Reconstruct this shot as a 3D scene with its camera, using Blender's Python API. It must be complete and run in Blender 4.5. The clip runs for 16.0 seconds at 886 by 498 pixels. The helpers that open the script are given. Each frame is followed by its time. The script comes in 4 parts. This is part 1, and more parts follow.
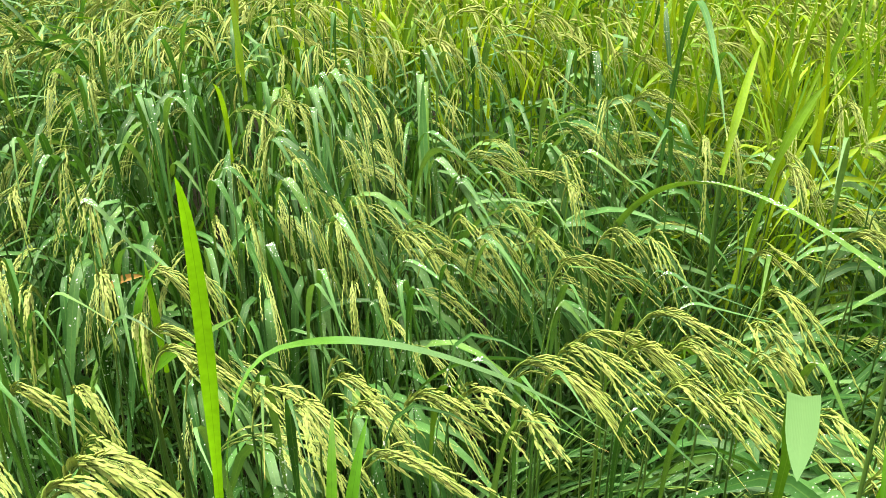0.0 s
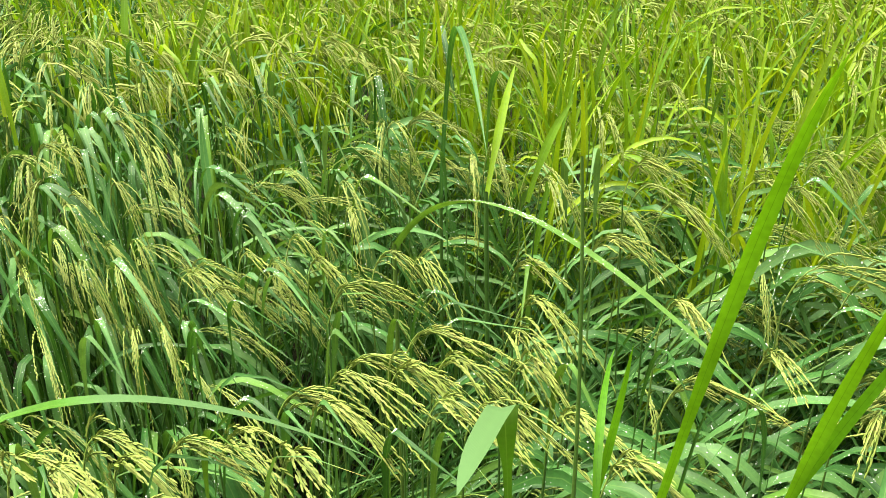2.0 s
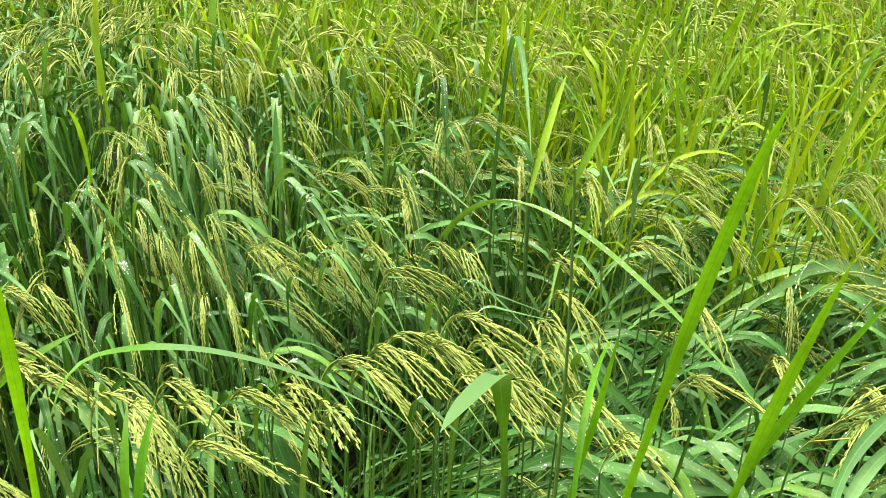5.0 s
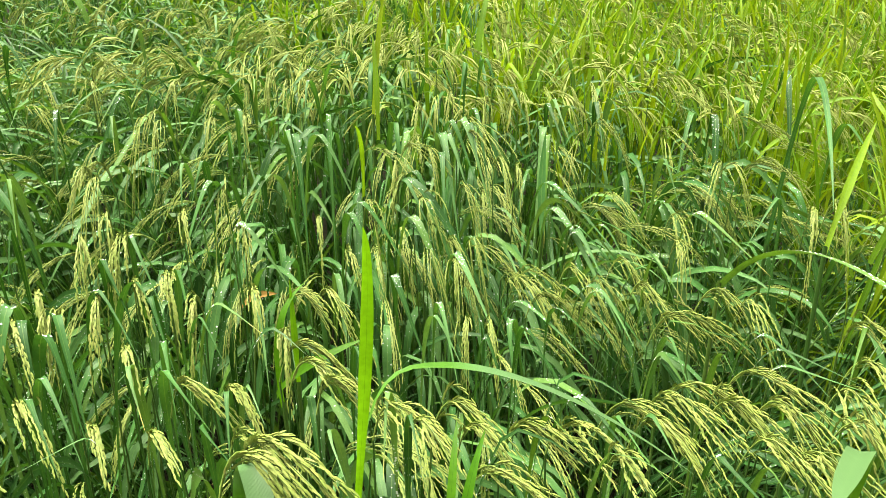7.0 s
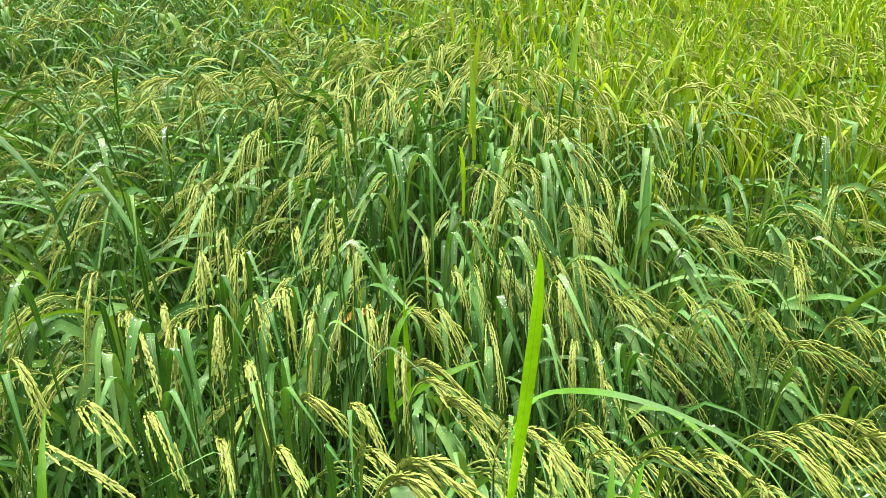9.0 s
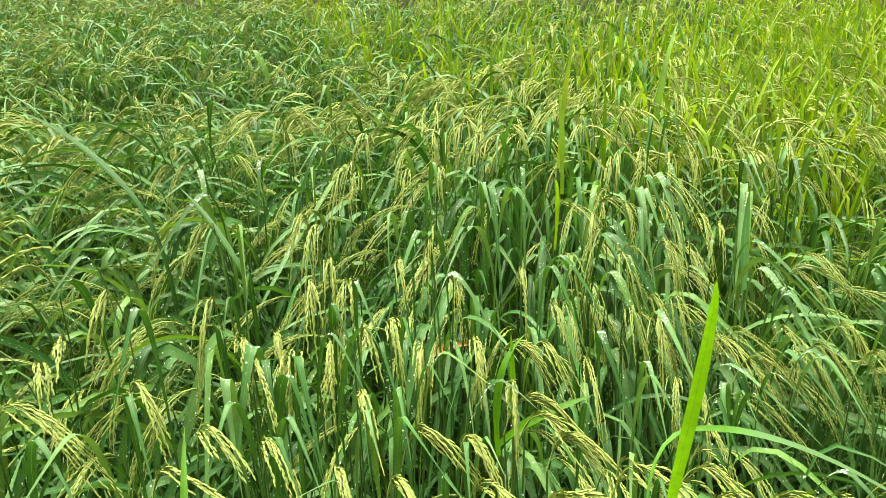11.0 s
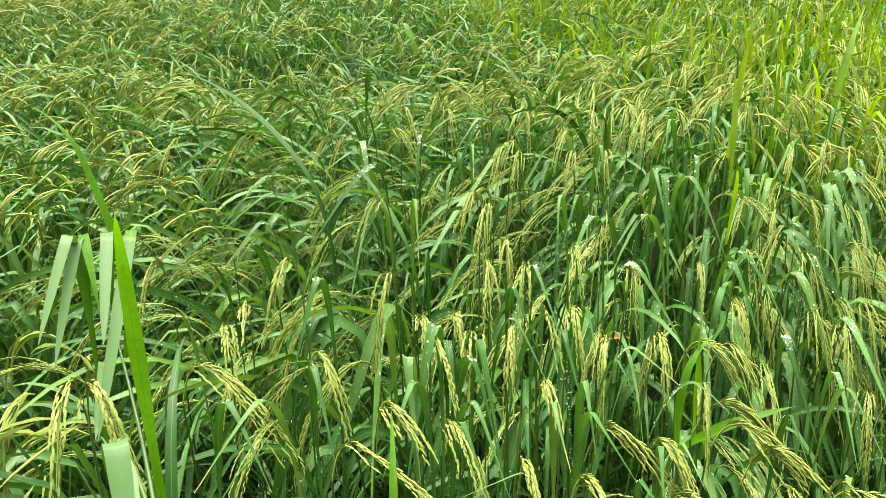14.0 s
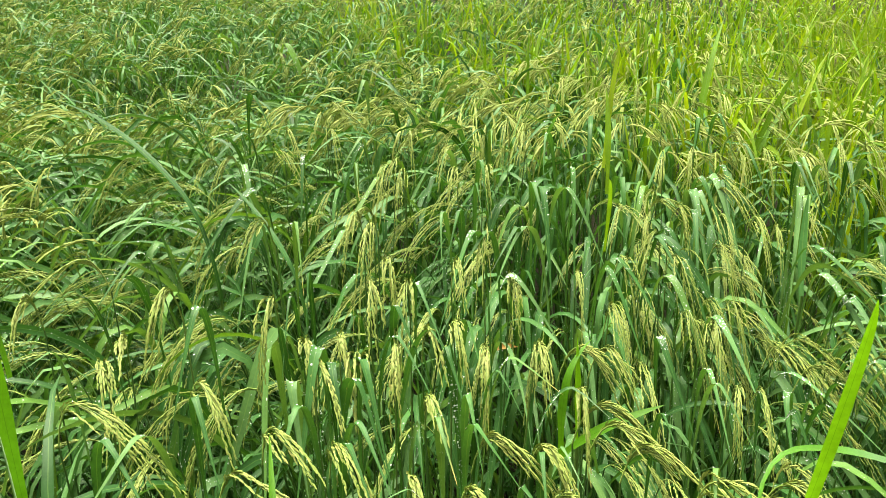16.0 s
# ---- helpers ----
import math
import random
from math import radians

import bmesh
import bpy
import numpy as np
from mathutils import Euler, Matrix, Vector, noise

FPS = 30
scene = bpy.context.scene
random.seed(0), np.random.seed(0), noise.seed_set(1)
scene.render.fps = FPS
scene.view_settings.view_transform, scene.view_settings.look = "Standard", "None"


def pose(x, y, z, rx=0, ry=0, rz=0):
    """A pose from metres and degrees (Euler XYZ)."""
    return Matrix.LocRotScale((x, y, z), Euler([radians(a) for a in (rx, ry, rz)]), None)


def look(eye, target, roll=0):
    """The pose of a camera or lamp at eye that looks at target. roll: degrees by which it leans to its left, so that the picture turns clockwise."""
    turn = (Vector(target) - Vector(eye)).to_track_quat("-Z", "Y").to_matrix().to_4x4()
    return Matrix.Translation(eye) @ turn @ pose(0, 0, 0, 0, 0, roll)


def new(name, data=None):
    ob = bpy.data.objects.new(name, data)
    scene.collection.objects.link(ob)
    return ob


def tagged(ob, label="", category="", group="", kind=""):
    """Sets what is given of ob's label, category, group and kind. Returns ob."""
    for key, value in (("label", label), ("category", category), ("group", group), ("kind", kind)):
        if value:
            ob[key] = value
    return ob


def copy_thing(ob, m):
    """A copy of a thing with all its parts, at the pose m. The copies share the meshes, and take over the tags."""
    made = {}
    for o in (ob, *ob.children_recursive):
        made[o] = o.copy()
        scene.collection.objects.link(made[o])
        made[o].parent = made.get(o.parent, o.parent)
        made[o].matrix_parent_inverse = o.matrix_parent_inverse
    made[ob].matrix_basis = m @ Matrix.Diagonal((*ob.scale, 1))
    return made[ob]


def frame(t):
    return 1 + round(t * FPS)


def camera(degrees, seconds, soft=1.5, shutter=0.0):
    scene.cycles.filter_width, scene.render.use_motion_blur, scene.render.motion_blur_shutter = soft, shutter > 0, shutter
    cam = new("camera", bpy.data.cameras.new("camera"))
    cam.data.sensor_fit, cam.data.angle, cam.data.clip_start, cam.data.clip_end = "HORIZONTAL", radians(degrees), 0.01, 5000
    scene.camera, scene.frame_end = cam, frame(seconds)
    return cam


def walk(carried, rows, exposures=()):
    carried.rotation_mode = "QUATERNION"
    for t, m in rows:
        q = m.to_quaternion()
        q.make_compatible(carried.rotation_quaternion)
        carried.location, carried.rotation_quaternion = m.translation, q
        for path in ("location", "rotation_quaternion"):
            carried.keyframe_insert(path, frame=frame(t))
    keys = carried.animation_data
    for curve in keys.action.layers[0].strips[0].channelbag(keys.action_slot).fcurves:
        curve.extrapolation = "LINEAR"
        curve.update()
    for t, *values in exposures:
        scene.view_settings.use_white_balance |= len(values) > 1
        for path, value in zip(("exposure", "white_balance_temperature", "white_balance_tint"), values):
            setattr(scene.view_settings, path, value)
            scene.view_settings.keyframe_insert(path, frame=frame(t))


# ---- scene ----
cam = camera(54.6, 16.0, soft=0.7)
PATH = [
    (0, (0.022, 0.018, 1.421), (0.004, 1.793, 0.498), -0.6),
    (0.5, (0.043, 0.02, 1.423), (0.119, 1.795, 0.505), -0.8),
    (1, (0.054, 0.021, 1.427), (0.225, 1.789, 0.508), 0.2),
    (1.5, (0.07, 0.009, 1.437), (0.375, 1.772, 0.543), 0.5),
    (2, (0.087, 0.003, 1.438), (0.458, 1.757, 0.551), -0.1),
    (2.5, (0.12, 0.008, 1.449), (0.615, 1.724, 0.55), -1.3),
    (3, (0.155, -0.005, 1.453), (0.59, 1.705, 0.511), -0.2),
    (3.2, (0.168, -0.02, 1.463), (0.583, 1.699, 0.529), 0.2),
    (5.3, (0.088, -0.088, 1.482), (0.222, 1.693, 0.581), 1.6),
    (5.5, (0.079, -0.077, 1.483), (0.135, 1.709, 0.584), 1.3),
    (6, (0.045, -0.075, 1.478), (-0.045, 1.712, 0.584), 1.0),
    (6.5, (0.037, -0.071, 1.476), (-0.124, 1.712, 0.583), 1.1),
    (7, (0.016, -0.067, 1.469), (-0.251, 1.726, 0.624), 0.7),
    (7.5, (-0.004, -0.062, 1.469), (-0.328, 1.734, 0.652), 0.3),
    (8, (-0.014, -0.062, 1.471), (-0.345, 1.739, 0.666), 0.3),
    (8.5, (-0.014, -0.062, 1.466), (-0.403, 1.728, 0.662), -0.2),
    (8.7, (-0.022, -0.064, 1.467), (-0.428, 1.72, 0.658), -0.3),
    (10.8, (-0.08, -0.086, 1.464), (-0.677, 1.68, 0.74), -1.6),
    (11, (-0.088, -0.082, 1.463), (-0.672, 1.687, 0.737), -1.3),
    (11.5, (-0.124, -0.072, 1.457), (-0.784, 1.662, 0.709), -0.9),
    (12, (-0.145, -0.072, 1.456), (-0.891, 1.614, 0.683), -1.0),
    (12.5, (-0.16, -0.07, 1.453), (-0.956, 1.588, 0.667), -0.7),
    (13, (-0.168, -0.072, 1.45), (-0.972, 1.587, 0.675), -0.4),
    (13.5, (-0.172, -0.074, 1.455), (-1.007, 1.573, 0.687), -0.4),
    (14, (-0.17, -0.076, 1.455), (-1.007, 1.571, 0.688), -0.8),
    (14.5, (-0.175, -0.073, 1.453), (-0.994, 1.584, 0.689), -0.6),
    (15, (-0.165, -0.072, 1.456), (-0.912, 1.617, 0.687), -1.4),
    (15.5, (-0.155, -0.076, 1.459), (-0.847, 1.652, 0.727), -1.2),
    (16, (-0.149, -0.076, 1.462), (-0.771, 1.677, 0.726), -0.8),
]
walk(cam, [(t, look(eye, target, roll)) for t, eye, target, roll in PATH],
     exposures=[(0, 3.10), (3, 3.02), (5.5, 3.10), (8.5, 3.08), (11, 3.08), (16, 3.06)])

# ---- light ----
world = bpy.data.worlds.new("sky")
scene.world = world
world.use_nodes = True
wn = world.node_tree
sky = wn.nodes.new("ShaderNodeTexSky")
sky.sky_type, sky.sun_disc = "NISHITA", False
sky.sun_elevation, sky.sun_rotation = radians(74.7), radians(294.2)
sky.air_density, sky.dust_density, sky.ozone_density = 1.0, 4.0, 1.0
veil = wn.nodes.new("ShaderNodeHueSaturation")
veil.inputs["Saturation"].default_value = 0.12
wn.links.new(sky.outputs["Color"], veil.inputs["Color"])
haze = wn.nodes.new("ShaderNodeMix")
haze.data_type, haze.blend_type = "RGBA", "MULTIPLY"
haze.inputs[0].default_value, haze.inputs[7].default_value = 1.0, (1.0, 0.98, 0.74, 1)
wn.links.new(veil.outputs["Color"], haze.inputs[6])
wn.links.new(haze.outputs[2], wn.nodes["Background"].inputs["Color"])
wn.nodes["Background"].inputs["Strength"].default_value = 0.038
sun = new("sun", bpy.data.lights.new("sun", "SUN"))
sun.data.energy, sun.data.angle, sun.data.color = 2.3, radians(60), (1.0, 0.96, 0.76)
sun.matrix_world = look((-2.0, 0.9, 8.0), (0, 0, 0))


# ---- materials ----
def node(tree, kind, **values):
    made = tree.nodes.new(kind)
    for key, value in values.items():
        made.inputs[key].default_value = value
    return made


def material(name):
    m = bpy.data.materials.new(name)
    m.use_nodes = True
    tree = m.node_tree
    tree.nodes.clear()
    return m, tree, tree.nodes.new("ShaderNodeOutputMaterial")


def ramp(tree, stops):
    made = tree.nodes.new("ShaderNodeValToRGB")
    r = made.color_ramp
    while len(r.elements) < len(stops):
        r.elements.new(0.5)
    for e, (at, colour) in zip(r.elements, stops):
        e.position, e.color = at, (*colour, 1)
    return made


def math_node(tree, op, a, b=None):
    made = tree.nodes.new("ShaderNodeMath")
    made.operation = op
    for i, value in enumerate((a, b)):
        if value is None:
            continue
        if isinstance(value, (int, float)):
            made.inputs[i].default_value = value
        else:
            tree.links.new(value, made.inputs[i])
    return made.outputs[0]


def mixed(tree, mode, amount, a, b):
    made = tree.nodes.new("ShaderNodeMix")
    made.data_type, made.blend_type = "RGBA", mode
    for key, value in ((0, amount), (6, a), (7, b)):
        if isinstance(value, (int, float)):
            made.inputs[key].default_value = value
        elif isinstance(value, tuple):
            made.inputs[key].default_value = (*value, 1)
        else:
            tree.links.new(value, made.inputs[key])
    return made.outputs[2]


def leaf_material(name, stops, through_colour, thin, rough, tip=(0.42, 0.33, 0.10), rib_colour=(0.12, 0.21, 0.05), rib_wide=0.045, sheen_grey=None):
    """A grass blade: hue by piece, blotches, long veins, a pale midrib, a few dry tips, light shining through; optional
    sky sheen painted as grey on its outer half.
    """
    m, tree, out = material(name)
    link = tree.links.new
    info, geo = tree.nodes.new("ShaderNodeObjectInfo"), tree.nodes.new("ShaderNodeNewGeometry")
    pick = math_node(tree, "FRACT", math_node(tree, "ADD", info.outputs["Random"], geo.outputs["Random Per Island"]))
    hue = ramp(tree, stops)
    link(pick, hue.inputs[0])
    uv = tree.nodes.new("ShaderNodeUVMap")
    split = tree.nodes.new("ShaderNodeSeparateXYZ")
    link(uv.outputs[0], split.inputs[0])
    u, v = split.outputs[0], split.outputs[1]
    coords = tree.nodes.new("ShaderNodeTexCoord")
    blotch = node(tree, "ShaderNodeTexNoise", Scale=14.0, Detail=4.0)
    link(coords.outputs["Object"], blotch.inputs["Vector"])
    grain = node(tree, "ShaderNodeTexNoise", Scale=260.0, Detail=2.0)
    link(coords.outputs["Object"], grain.inputs["Vector"])
    mottled = mixed(tree, "MULTIPLY", 1.0, hue.outputs[0], ramp_of(tree, blotch.outputs[0], 0.3, 0.7, 0.72, 1.2))
    mottled = mixed(tree, "MULTIPLY", 1.0, mottled, ramp_of(tree, grain.outputs[0], 0.3, 0.7, 0.9, 1.1))
    veins = math_node(tree, "SINE", math_node(tree, "MULTIPLY", u, 130.0))
    veined = mixed(tree, "MULTIPLY", 1.0, mottled, ramp_of(tree, veins, -1, 1, 0.96, 1.03))
    off = math_node(tree, "ABSOLUTE", math_node(tree, "SUBTRACT", u, 0.5))
    rib = math_node(tree, "LESS_THAN", off, rib_wide)
    ribbed = mixed(tree, "MIX", math_node(tree, "MULTIPLY", rib, 0.35), veined, rib_colour)
    # sky gloss past the fold, painted as grey into the blade's colour
    if sheen_grey:
        ribbed = mixed(tree, "MIX", math_node(tree, "MULTIPLY", ramp_value(tree, v, 0.42, 0.52), 0.85), ribbed, sheen_grey)
    dry = math_node(tree, "MULTIPLY", ramp_value(tree, v, 0.965, 1.0), math_node(tree, "GREATER_THAN", pick, 0.86))
    colour = mixed(tree, "MIX", dry, ribbed, tip)
    bsdf = node(tree, "ShaderNodeBsdfPrincipled", Roughness=rough)
    bsdf.inputs["Specular IOR Level"].default_value = 0.2
    link(colour, bsdf.inputs["Base Color"])
    rough_by = ramp_of(tree, blotch.outputs[0], 0.3, 0.7, rough - 0.08, rough + 0.1)
    link(rough_by, bsdf.inputs["Roughness"])
    bump = node(tree, "ShaderNodeBump", Strength=0.12, Distance=0.0004)
    link(veins, bump.inputs["Height"])
    link(bump.outputs[0], bsdf.inputs["Normal"])
    glow = tree.nodes.new("ShaderNodeBsdfTranslucent")
    link(mixed(tree, "MULTIPLY", 1.0, colour, through_colour), glow.inputs["Color"])
    mix = node(tree, "ShaderNodeMixShader", Fac=thin)
    link(bsdf.outputs[0], mix.inputs[1])
    link(glow.outputs[0], mix.inputs[2])
    link(mix.outputs[0], out.inputs[0])
    return m


def ramp_of(tree, value, a, b, low, high):
    made = node(tree, "ShaderNodeMapRange")
    for i, x in enumerate((a, b, low, high)):
        made.inputs[i + 1].default_value = x
    tree.links.new(value, made.inputs[0])
    return made.outputs[0]


def ramp_value(tree, value, a, b):
    return ramp_of(tree, value, a, b, 0.0, 1.0)


def plain_material(name, stops, rough, scale, bump_by=0.0, spec=0.5, thin=0.0):
    """A surface with a hue by piece and noise at two scales."""
    m, tree, out = material(name)
    link = tree.links.new
    info, geo = tree.nodes.new("ShaderNodeObjectInfo"), tree.nodes.new("ShaderNodeNewGeometry")
    coords = tree.nodes.new("ShaderNodeTexCoord")
    coarse = node(tree, "ShaderNodeTexNoise", Scale=scale, Detail=5.0)
    fine = node(tree, "ShaderNodeTexNoise", Scale=scale * 12, Detail=3.0)
    for n in (coarse, fine):
        link(coords.outputs["Object"], n.inputs["Vector"])
    pick = math_node(tree, "FRACT", math_node(tree, "ADD", info.outputs["Random"], geo.outputs["Random Per Island"]))
    both = math_node(tree, "MULTIPLY", math_node(tree, "ADD", pick, coarse.outputs[0]), 0.6)
    hue = ramp(tree, stops)
    link(both, hue.inputs[0])
    colour = mixed(tree, "MULTIPLY", 1.0, hue.outputs[0], ramp_of(tree, fine.outputs[0], 0.3, 0.7, 0.82, 1.15))
    bsdf = node(tree, "ShaderNodeBsdfPrincipled", Roughness=rough)
    bsdf.inputs["Specular IOR Level"].default_value = spec
    link(colour, bsdf.inputs["Base Color"])
    if bump_by:
        bump = node(tree, "ShaderNodeBump", Strength=0.6, Distance=bump_by)
        link(fine.outputs[0], bump.inputs["Height"])
        link(bump.outputs[0], bsdf.inputs["Normal"])
    if thin:
        glow = tree.nodes.new("ShaderNodeBsdfTranslucent")
        link(colour, glow.inputs["Color"])
        mix = node(tree, "ShaderNodeMixShader", Fac=thin)
        link(bsdf.outputs[0], mix.inputs[1])
        link(glow.outputs[0], mix.inputs[2])
        link(mix.outputs[0], out.inputs[0])
    else:
        link(bsdf.outputs[0], out.inputs[0])
    return m


LEAF = leaf_material("rice_leaf", [(0.0, (0.016, 0.060, 0.011)), (0.35, (0.033, 0.104, 0.024)), (0.6, (0.047, 0.130, 0.031)), (0.82, (0.080, 0.166, 0.058)), (1.0, (0.068, 0.150, 0.020))], (1.4, 1.3, 0.4), 0.26, 0.42)
YOUNG = leaf_material("young_rice_leaf", [(0.0, (0.066, 0.156, 0.007)), (0.5, (0.115, 0.212, 0.008)), (1.0, (0.180, 0.260, 0.010))], (1.5, 1.4, 0.4), 0.34, 0.47)
WEED = leaf_material("weed_leaf", [(0.0, (0.058, 0.180, 0.007)), (1.0, (0.078, 0.205, 0.009))], (1.8, 1.5, 0.3), 0.58, 0.42, tip=(0.09, 0.20, 0.01), rib_colour=(0.014, 0.055, 0.004), rib_wide=0.022)
# the grey towards its tip stands in for sheen on the folded flap
FOLDED = leaf_material("folded_weed_leaf", [(0.0, (0.040, 0.118, 0.008)), (1.0, (0.052, 0.138, 0.010))], (1.5, 1.4, 0.4), 0.22, 0.38, rib_wide=0.03, sheen_grey=(0.075, 0.145, 0.062))
CULM = plain_material("rice_culm", [(0.0, (0.018, 0.058, 0.006)), (0.6, (0.034, 0.085, 0.010)), (1.0, (0.07, 0.12, 0.018))], 0.5, 30)
GRAIN = plain_material("rice_grain", [(0.0, (0.150, 0.222, 0.036)), (0.35, (0.206, 0.276, 0.056)), (0.75, (0.258, 0.308, 0.078)), (1.0, (0.285, 0.292, 0.084))], 0.55, 60, 0.0, 0.25, 0.42)
STALK = plain_material("panicle_stalk", [(0.0, (0.09, 0.16, 0.022)), (1.0, (0.18, 0.24, 0.045))], 0.5, 50)
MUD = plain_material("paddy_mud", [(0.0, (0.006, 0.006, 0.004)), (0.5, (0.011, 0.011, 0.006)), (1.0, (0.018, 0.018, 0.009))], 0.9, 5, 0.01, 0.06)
DRY = plain_material("dry_leaf", [(0.0, (0.24, 0.13, 0.03)), (0.6, (0.36, 0.21, 0.06)), (1.0, (0.42, 0.29, 0.11))], 0.6, 40, 0.0, 0.2, 0.3)

WATER, tree_, out_ = material("dew")
drop_ = node(tree_, "ShaderNodeBsdfPrincipled", Roughness=0.06, IOR=1.33)
drop_.inputs["Base Color"].default_value = (0.93, 0.96, 0.95, 1)
drop_.inputs["Transmission Weight"].default_value = 0.5
drop_.inputs["Specular IOR Level"].default_value = 0.8
tree_.links.new(drop_.outputs[0], out_.inputs[0])


# ---- mesh tools ----
class Soup:
    """Vertices, faces and blade coordinates gathered for one mesh."""

    def __init__(self):
        self.v, self.f, self.n, self.uv, self.count = [], [], [], [], 0

    def add(self, verts, faces, uv=None):
        verts, faces = np.asarray(verts, float), np.asarray(faces, int)
        self.v.append(verts)
        self.f.append((faces + self.count).ravel())
        self.n.append(np.full(len(faces), faces.shape[1]))
        self.uv.append(np.zeros((faces.size, 2)) if uv is None else np.asarray(uv, float)[faces.ravel()])
        self.count += len(verts)

    def mesh(self, name, mat):
        me = bpy.data.meshes.new(name)
        if not self.v:
            return me
        v, f, n, uv = np.concatenate(self.v), np.concatenate(self.f), np.concatenate(self.n), np.concatenate(self.uv)
        me.vertices.add(len(v))
        me.vertices.foreach_set("co", v.ravel())
        me.loops.add(len(f))
        me.loops.foreach_set("vertex_index", f)
        me.polygons.add(len(n))
        me.polygons.foreach_set("loop_start", np.concatenate(([0], np.cumsum(n)[:-1])))
        me.polygons.foreach_set("loop_total", n)
        me.polygons.foreach_set("use_smooth", np.full(len(n), mat is not GRAIN))
        me.uv_layers.new(name="UVMap").data.foreach_set("uv", uv.ravel())
        me.update(calc_edges=True)
        me.validate()
        me.materials.append(mat)
        return me


def part(name, soup, mat, parent, label="", kind=""):
    ob = new(name, soup.mesh(name, mat))
    ob.parent = parent
    return tagged(ob, label, kind=kind)


def smooth(x):
    x = np.clip(x, 0, 1)
    return x * x * (3 - 2 * x)


def arc(n, start, az, rise, length, droop, power=1.6, knee=2.0, fold=0.0, swirl=0.0):
    """A line that leaves start at the angle rise and bends over by droop, with a fold at knee. Angles in degrees."""
    s = (np.arange(n) + 0.5) / n
    e = np.radians(rise - droop * s ** power - fold * smooth((s - knee) / 0.28 + 0.5))
    a = np.radians(az + swirl * s)
    step = np.stack([np.cos(e) * np.cos(a), np.cos(e) * np.sin(a), np.sin(e)], 1) * (length / n)
    return np.concatenate([[start], np.asarray(start) + np.cumsum(step, 0)])


def through_points(n, a, b, c, ease=1.0):
    """A smooth line from a over b to c; a small ease makes a sharp fold at b."""
    a, b, c = (np.asarray(p, float) for p in (a, b, c))
    d1, d2 = np.linalg.norm(b - a), np.linalg.norm(c - b)
    k = d1 / (d1 + d2)
    m = c - a
    if b[2] > max(a[2], c[2]):
        m = np.array([m[0], m[1], 0.25 * (c[2] - b[2])])
    s = np.linspace(0, 1, n + 1)[:, None]
    p1, p2 = (b - m * k / 2) * ease + (a + b) / 2 * (1 - ease), (b + m * (1 - k) / 2) * ease + (b + c) / 2 * (1 - ease)
    u, w = np.clip(s / k, 0, 1), np.clip((s - k) / (1 - k), 0, 1)
    return np.where(s <= k, (1 - u) ** 2 * a + 2 * u * (1 - u) * p1 + u * u * b, (1 - w) ** 2 * b + 2 * w * (1 - w) * p2 + w * w * c)


def frames_along(line, turn, turn_end, across=None):
    tan = np.gradient(line, axis=0)
    tan /= np.linalg.norm(tan, axis=1)[:, None] + 1e-9
    flat = tan[len(tan) // 4:, :2].sum(0)
    if np.hypot(*flat) < 1e-4:
        flat = np.array([1.0, 0.0])
    flat = flat / np.hypot(*flat)
    side = np.tile([-flat[1], flat[0], 0.0] if across is None else across, (len(line), 1))
    side -= tan * (side * tan).sum(1)[:, None]
    side /= np.linalg.norm(side, axis=1)[:, None] + 1e-9
    up = np.cross(tan, side)
    r = np.radians(np.linspace(turn, turn_end, len(line)))[:, None]
    return tan, side * np.cos(r) + up * np.sin(r), up * np.cos(r) - side * np.sin(r)


def blade(soup, line, width, turn=0.0, turn_end=0.0, vee=0.16, wave=0.0, foot=0.3, full=0.4, across=None, taper=3.2):
    """A grass blade along a line: a shallow V with a midrib, narrow at its foot, pointed at its tip. Returns the places where dew can sit."""
    n = len(line) - 1
    s = np.linspace(0, 1, n + 1)
    tan, side, up = frames_along(line, turn, turn_end, across)
    w = width * (foot + (1 - foot) * smooth((s - full + 0.3) / 0.3)) * np.clip(1 - s ** taper, 0.015, 1) ** 0.9
    ripple = 1 + wave * np.sin(s * 23 + width * 900)
    half = side * (w * ripple / 2)[:, None]
    dip = up * (w * vee)[:, None]
    verts = np.concatenate([line - half + dip, line, line + half + dip])
    uv = np.concatenate([np.stack([np.full(n + 1, x), s], 1) for x in (0.0, 0.5, 1.0)])
    i = np.arange(n)
    one, two = i, i + n + 1
    faces = np.concatenate([np.stack([a, a + n + 1, a + n + 2, a + 1], 1) for a in (one, two)])
    soup.add(verts, faces, uv)
    return line, half, dip, up


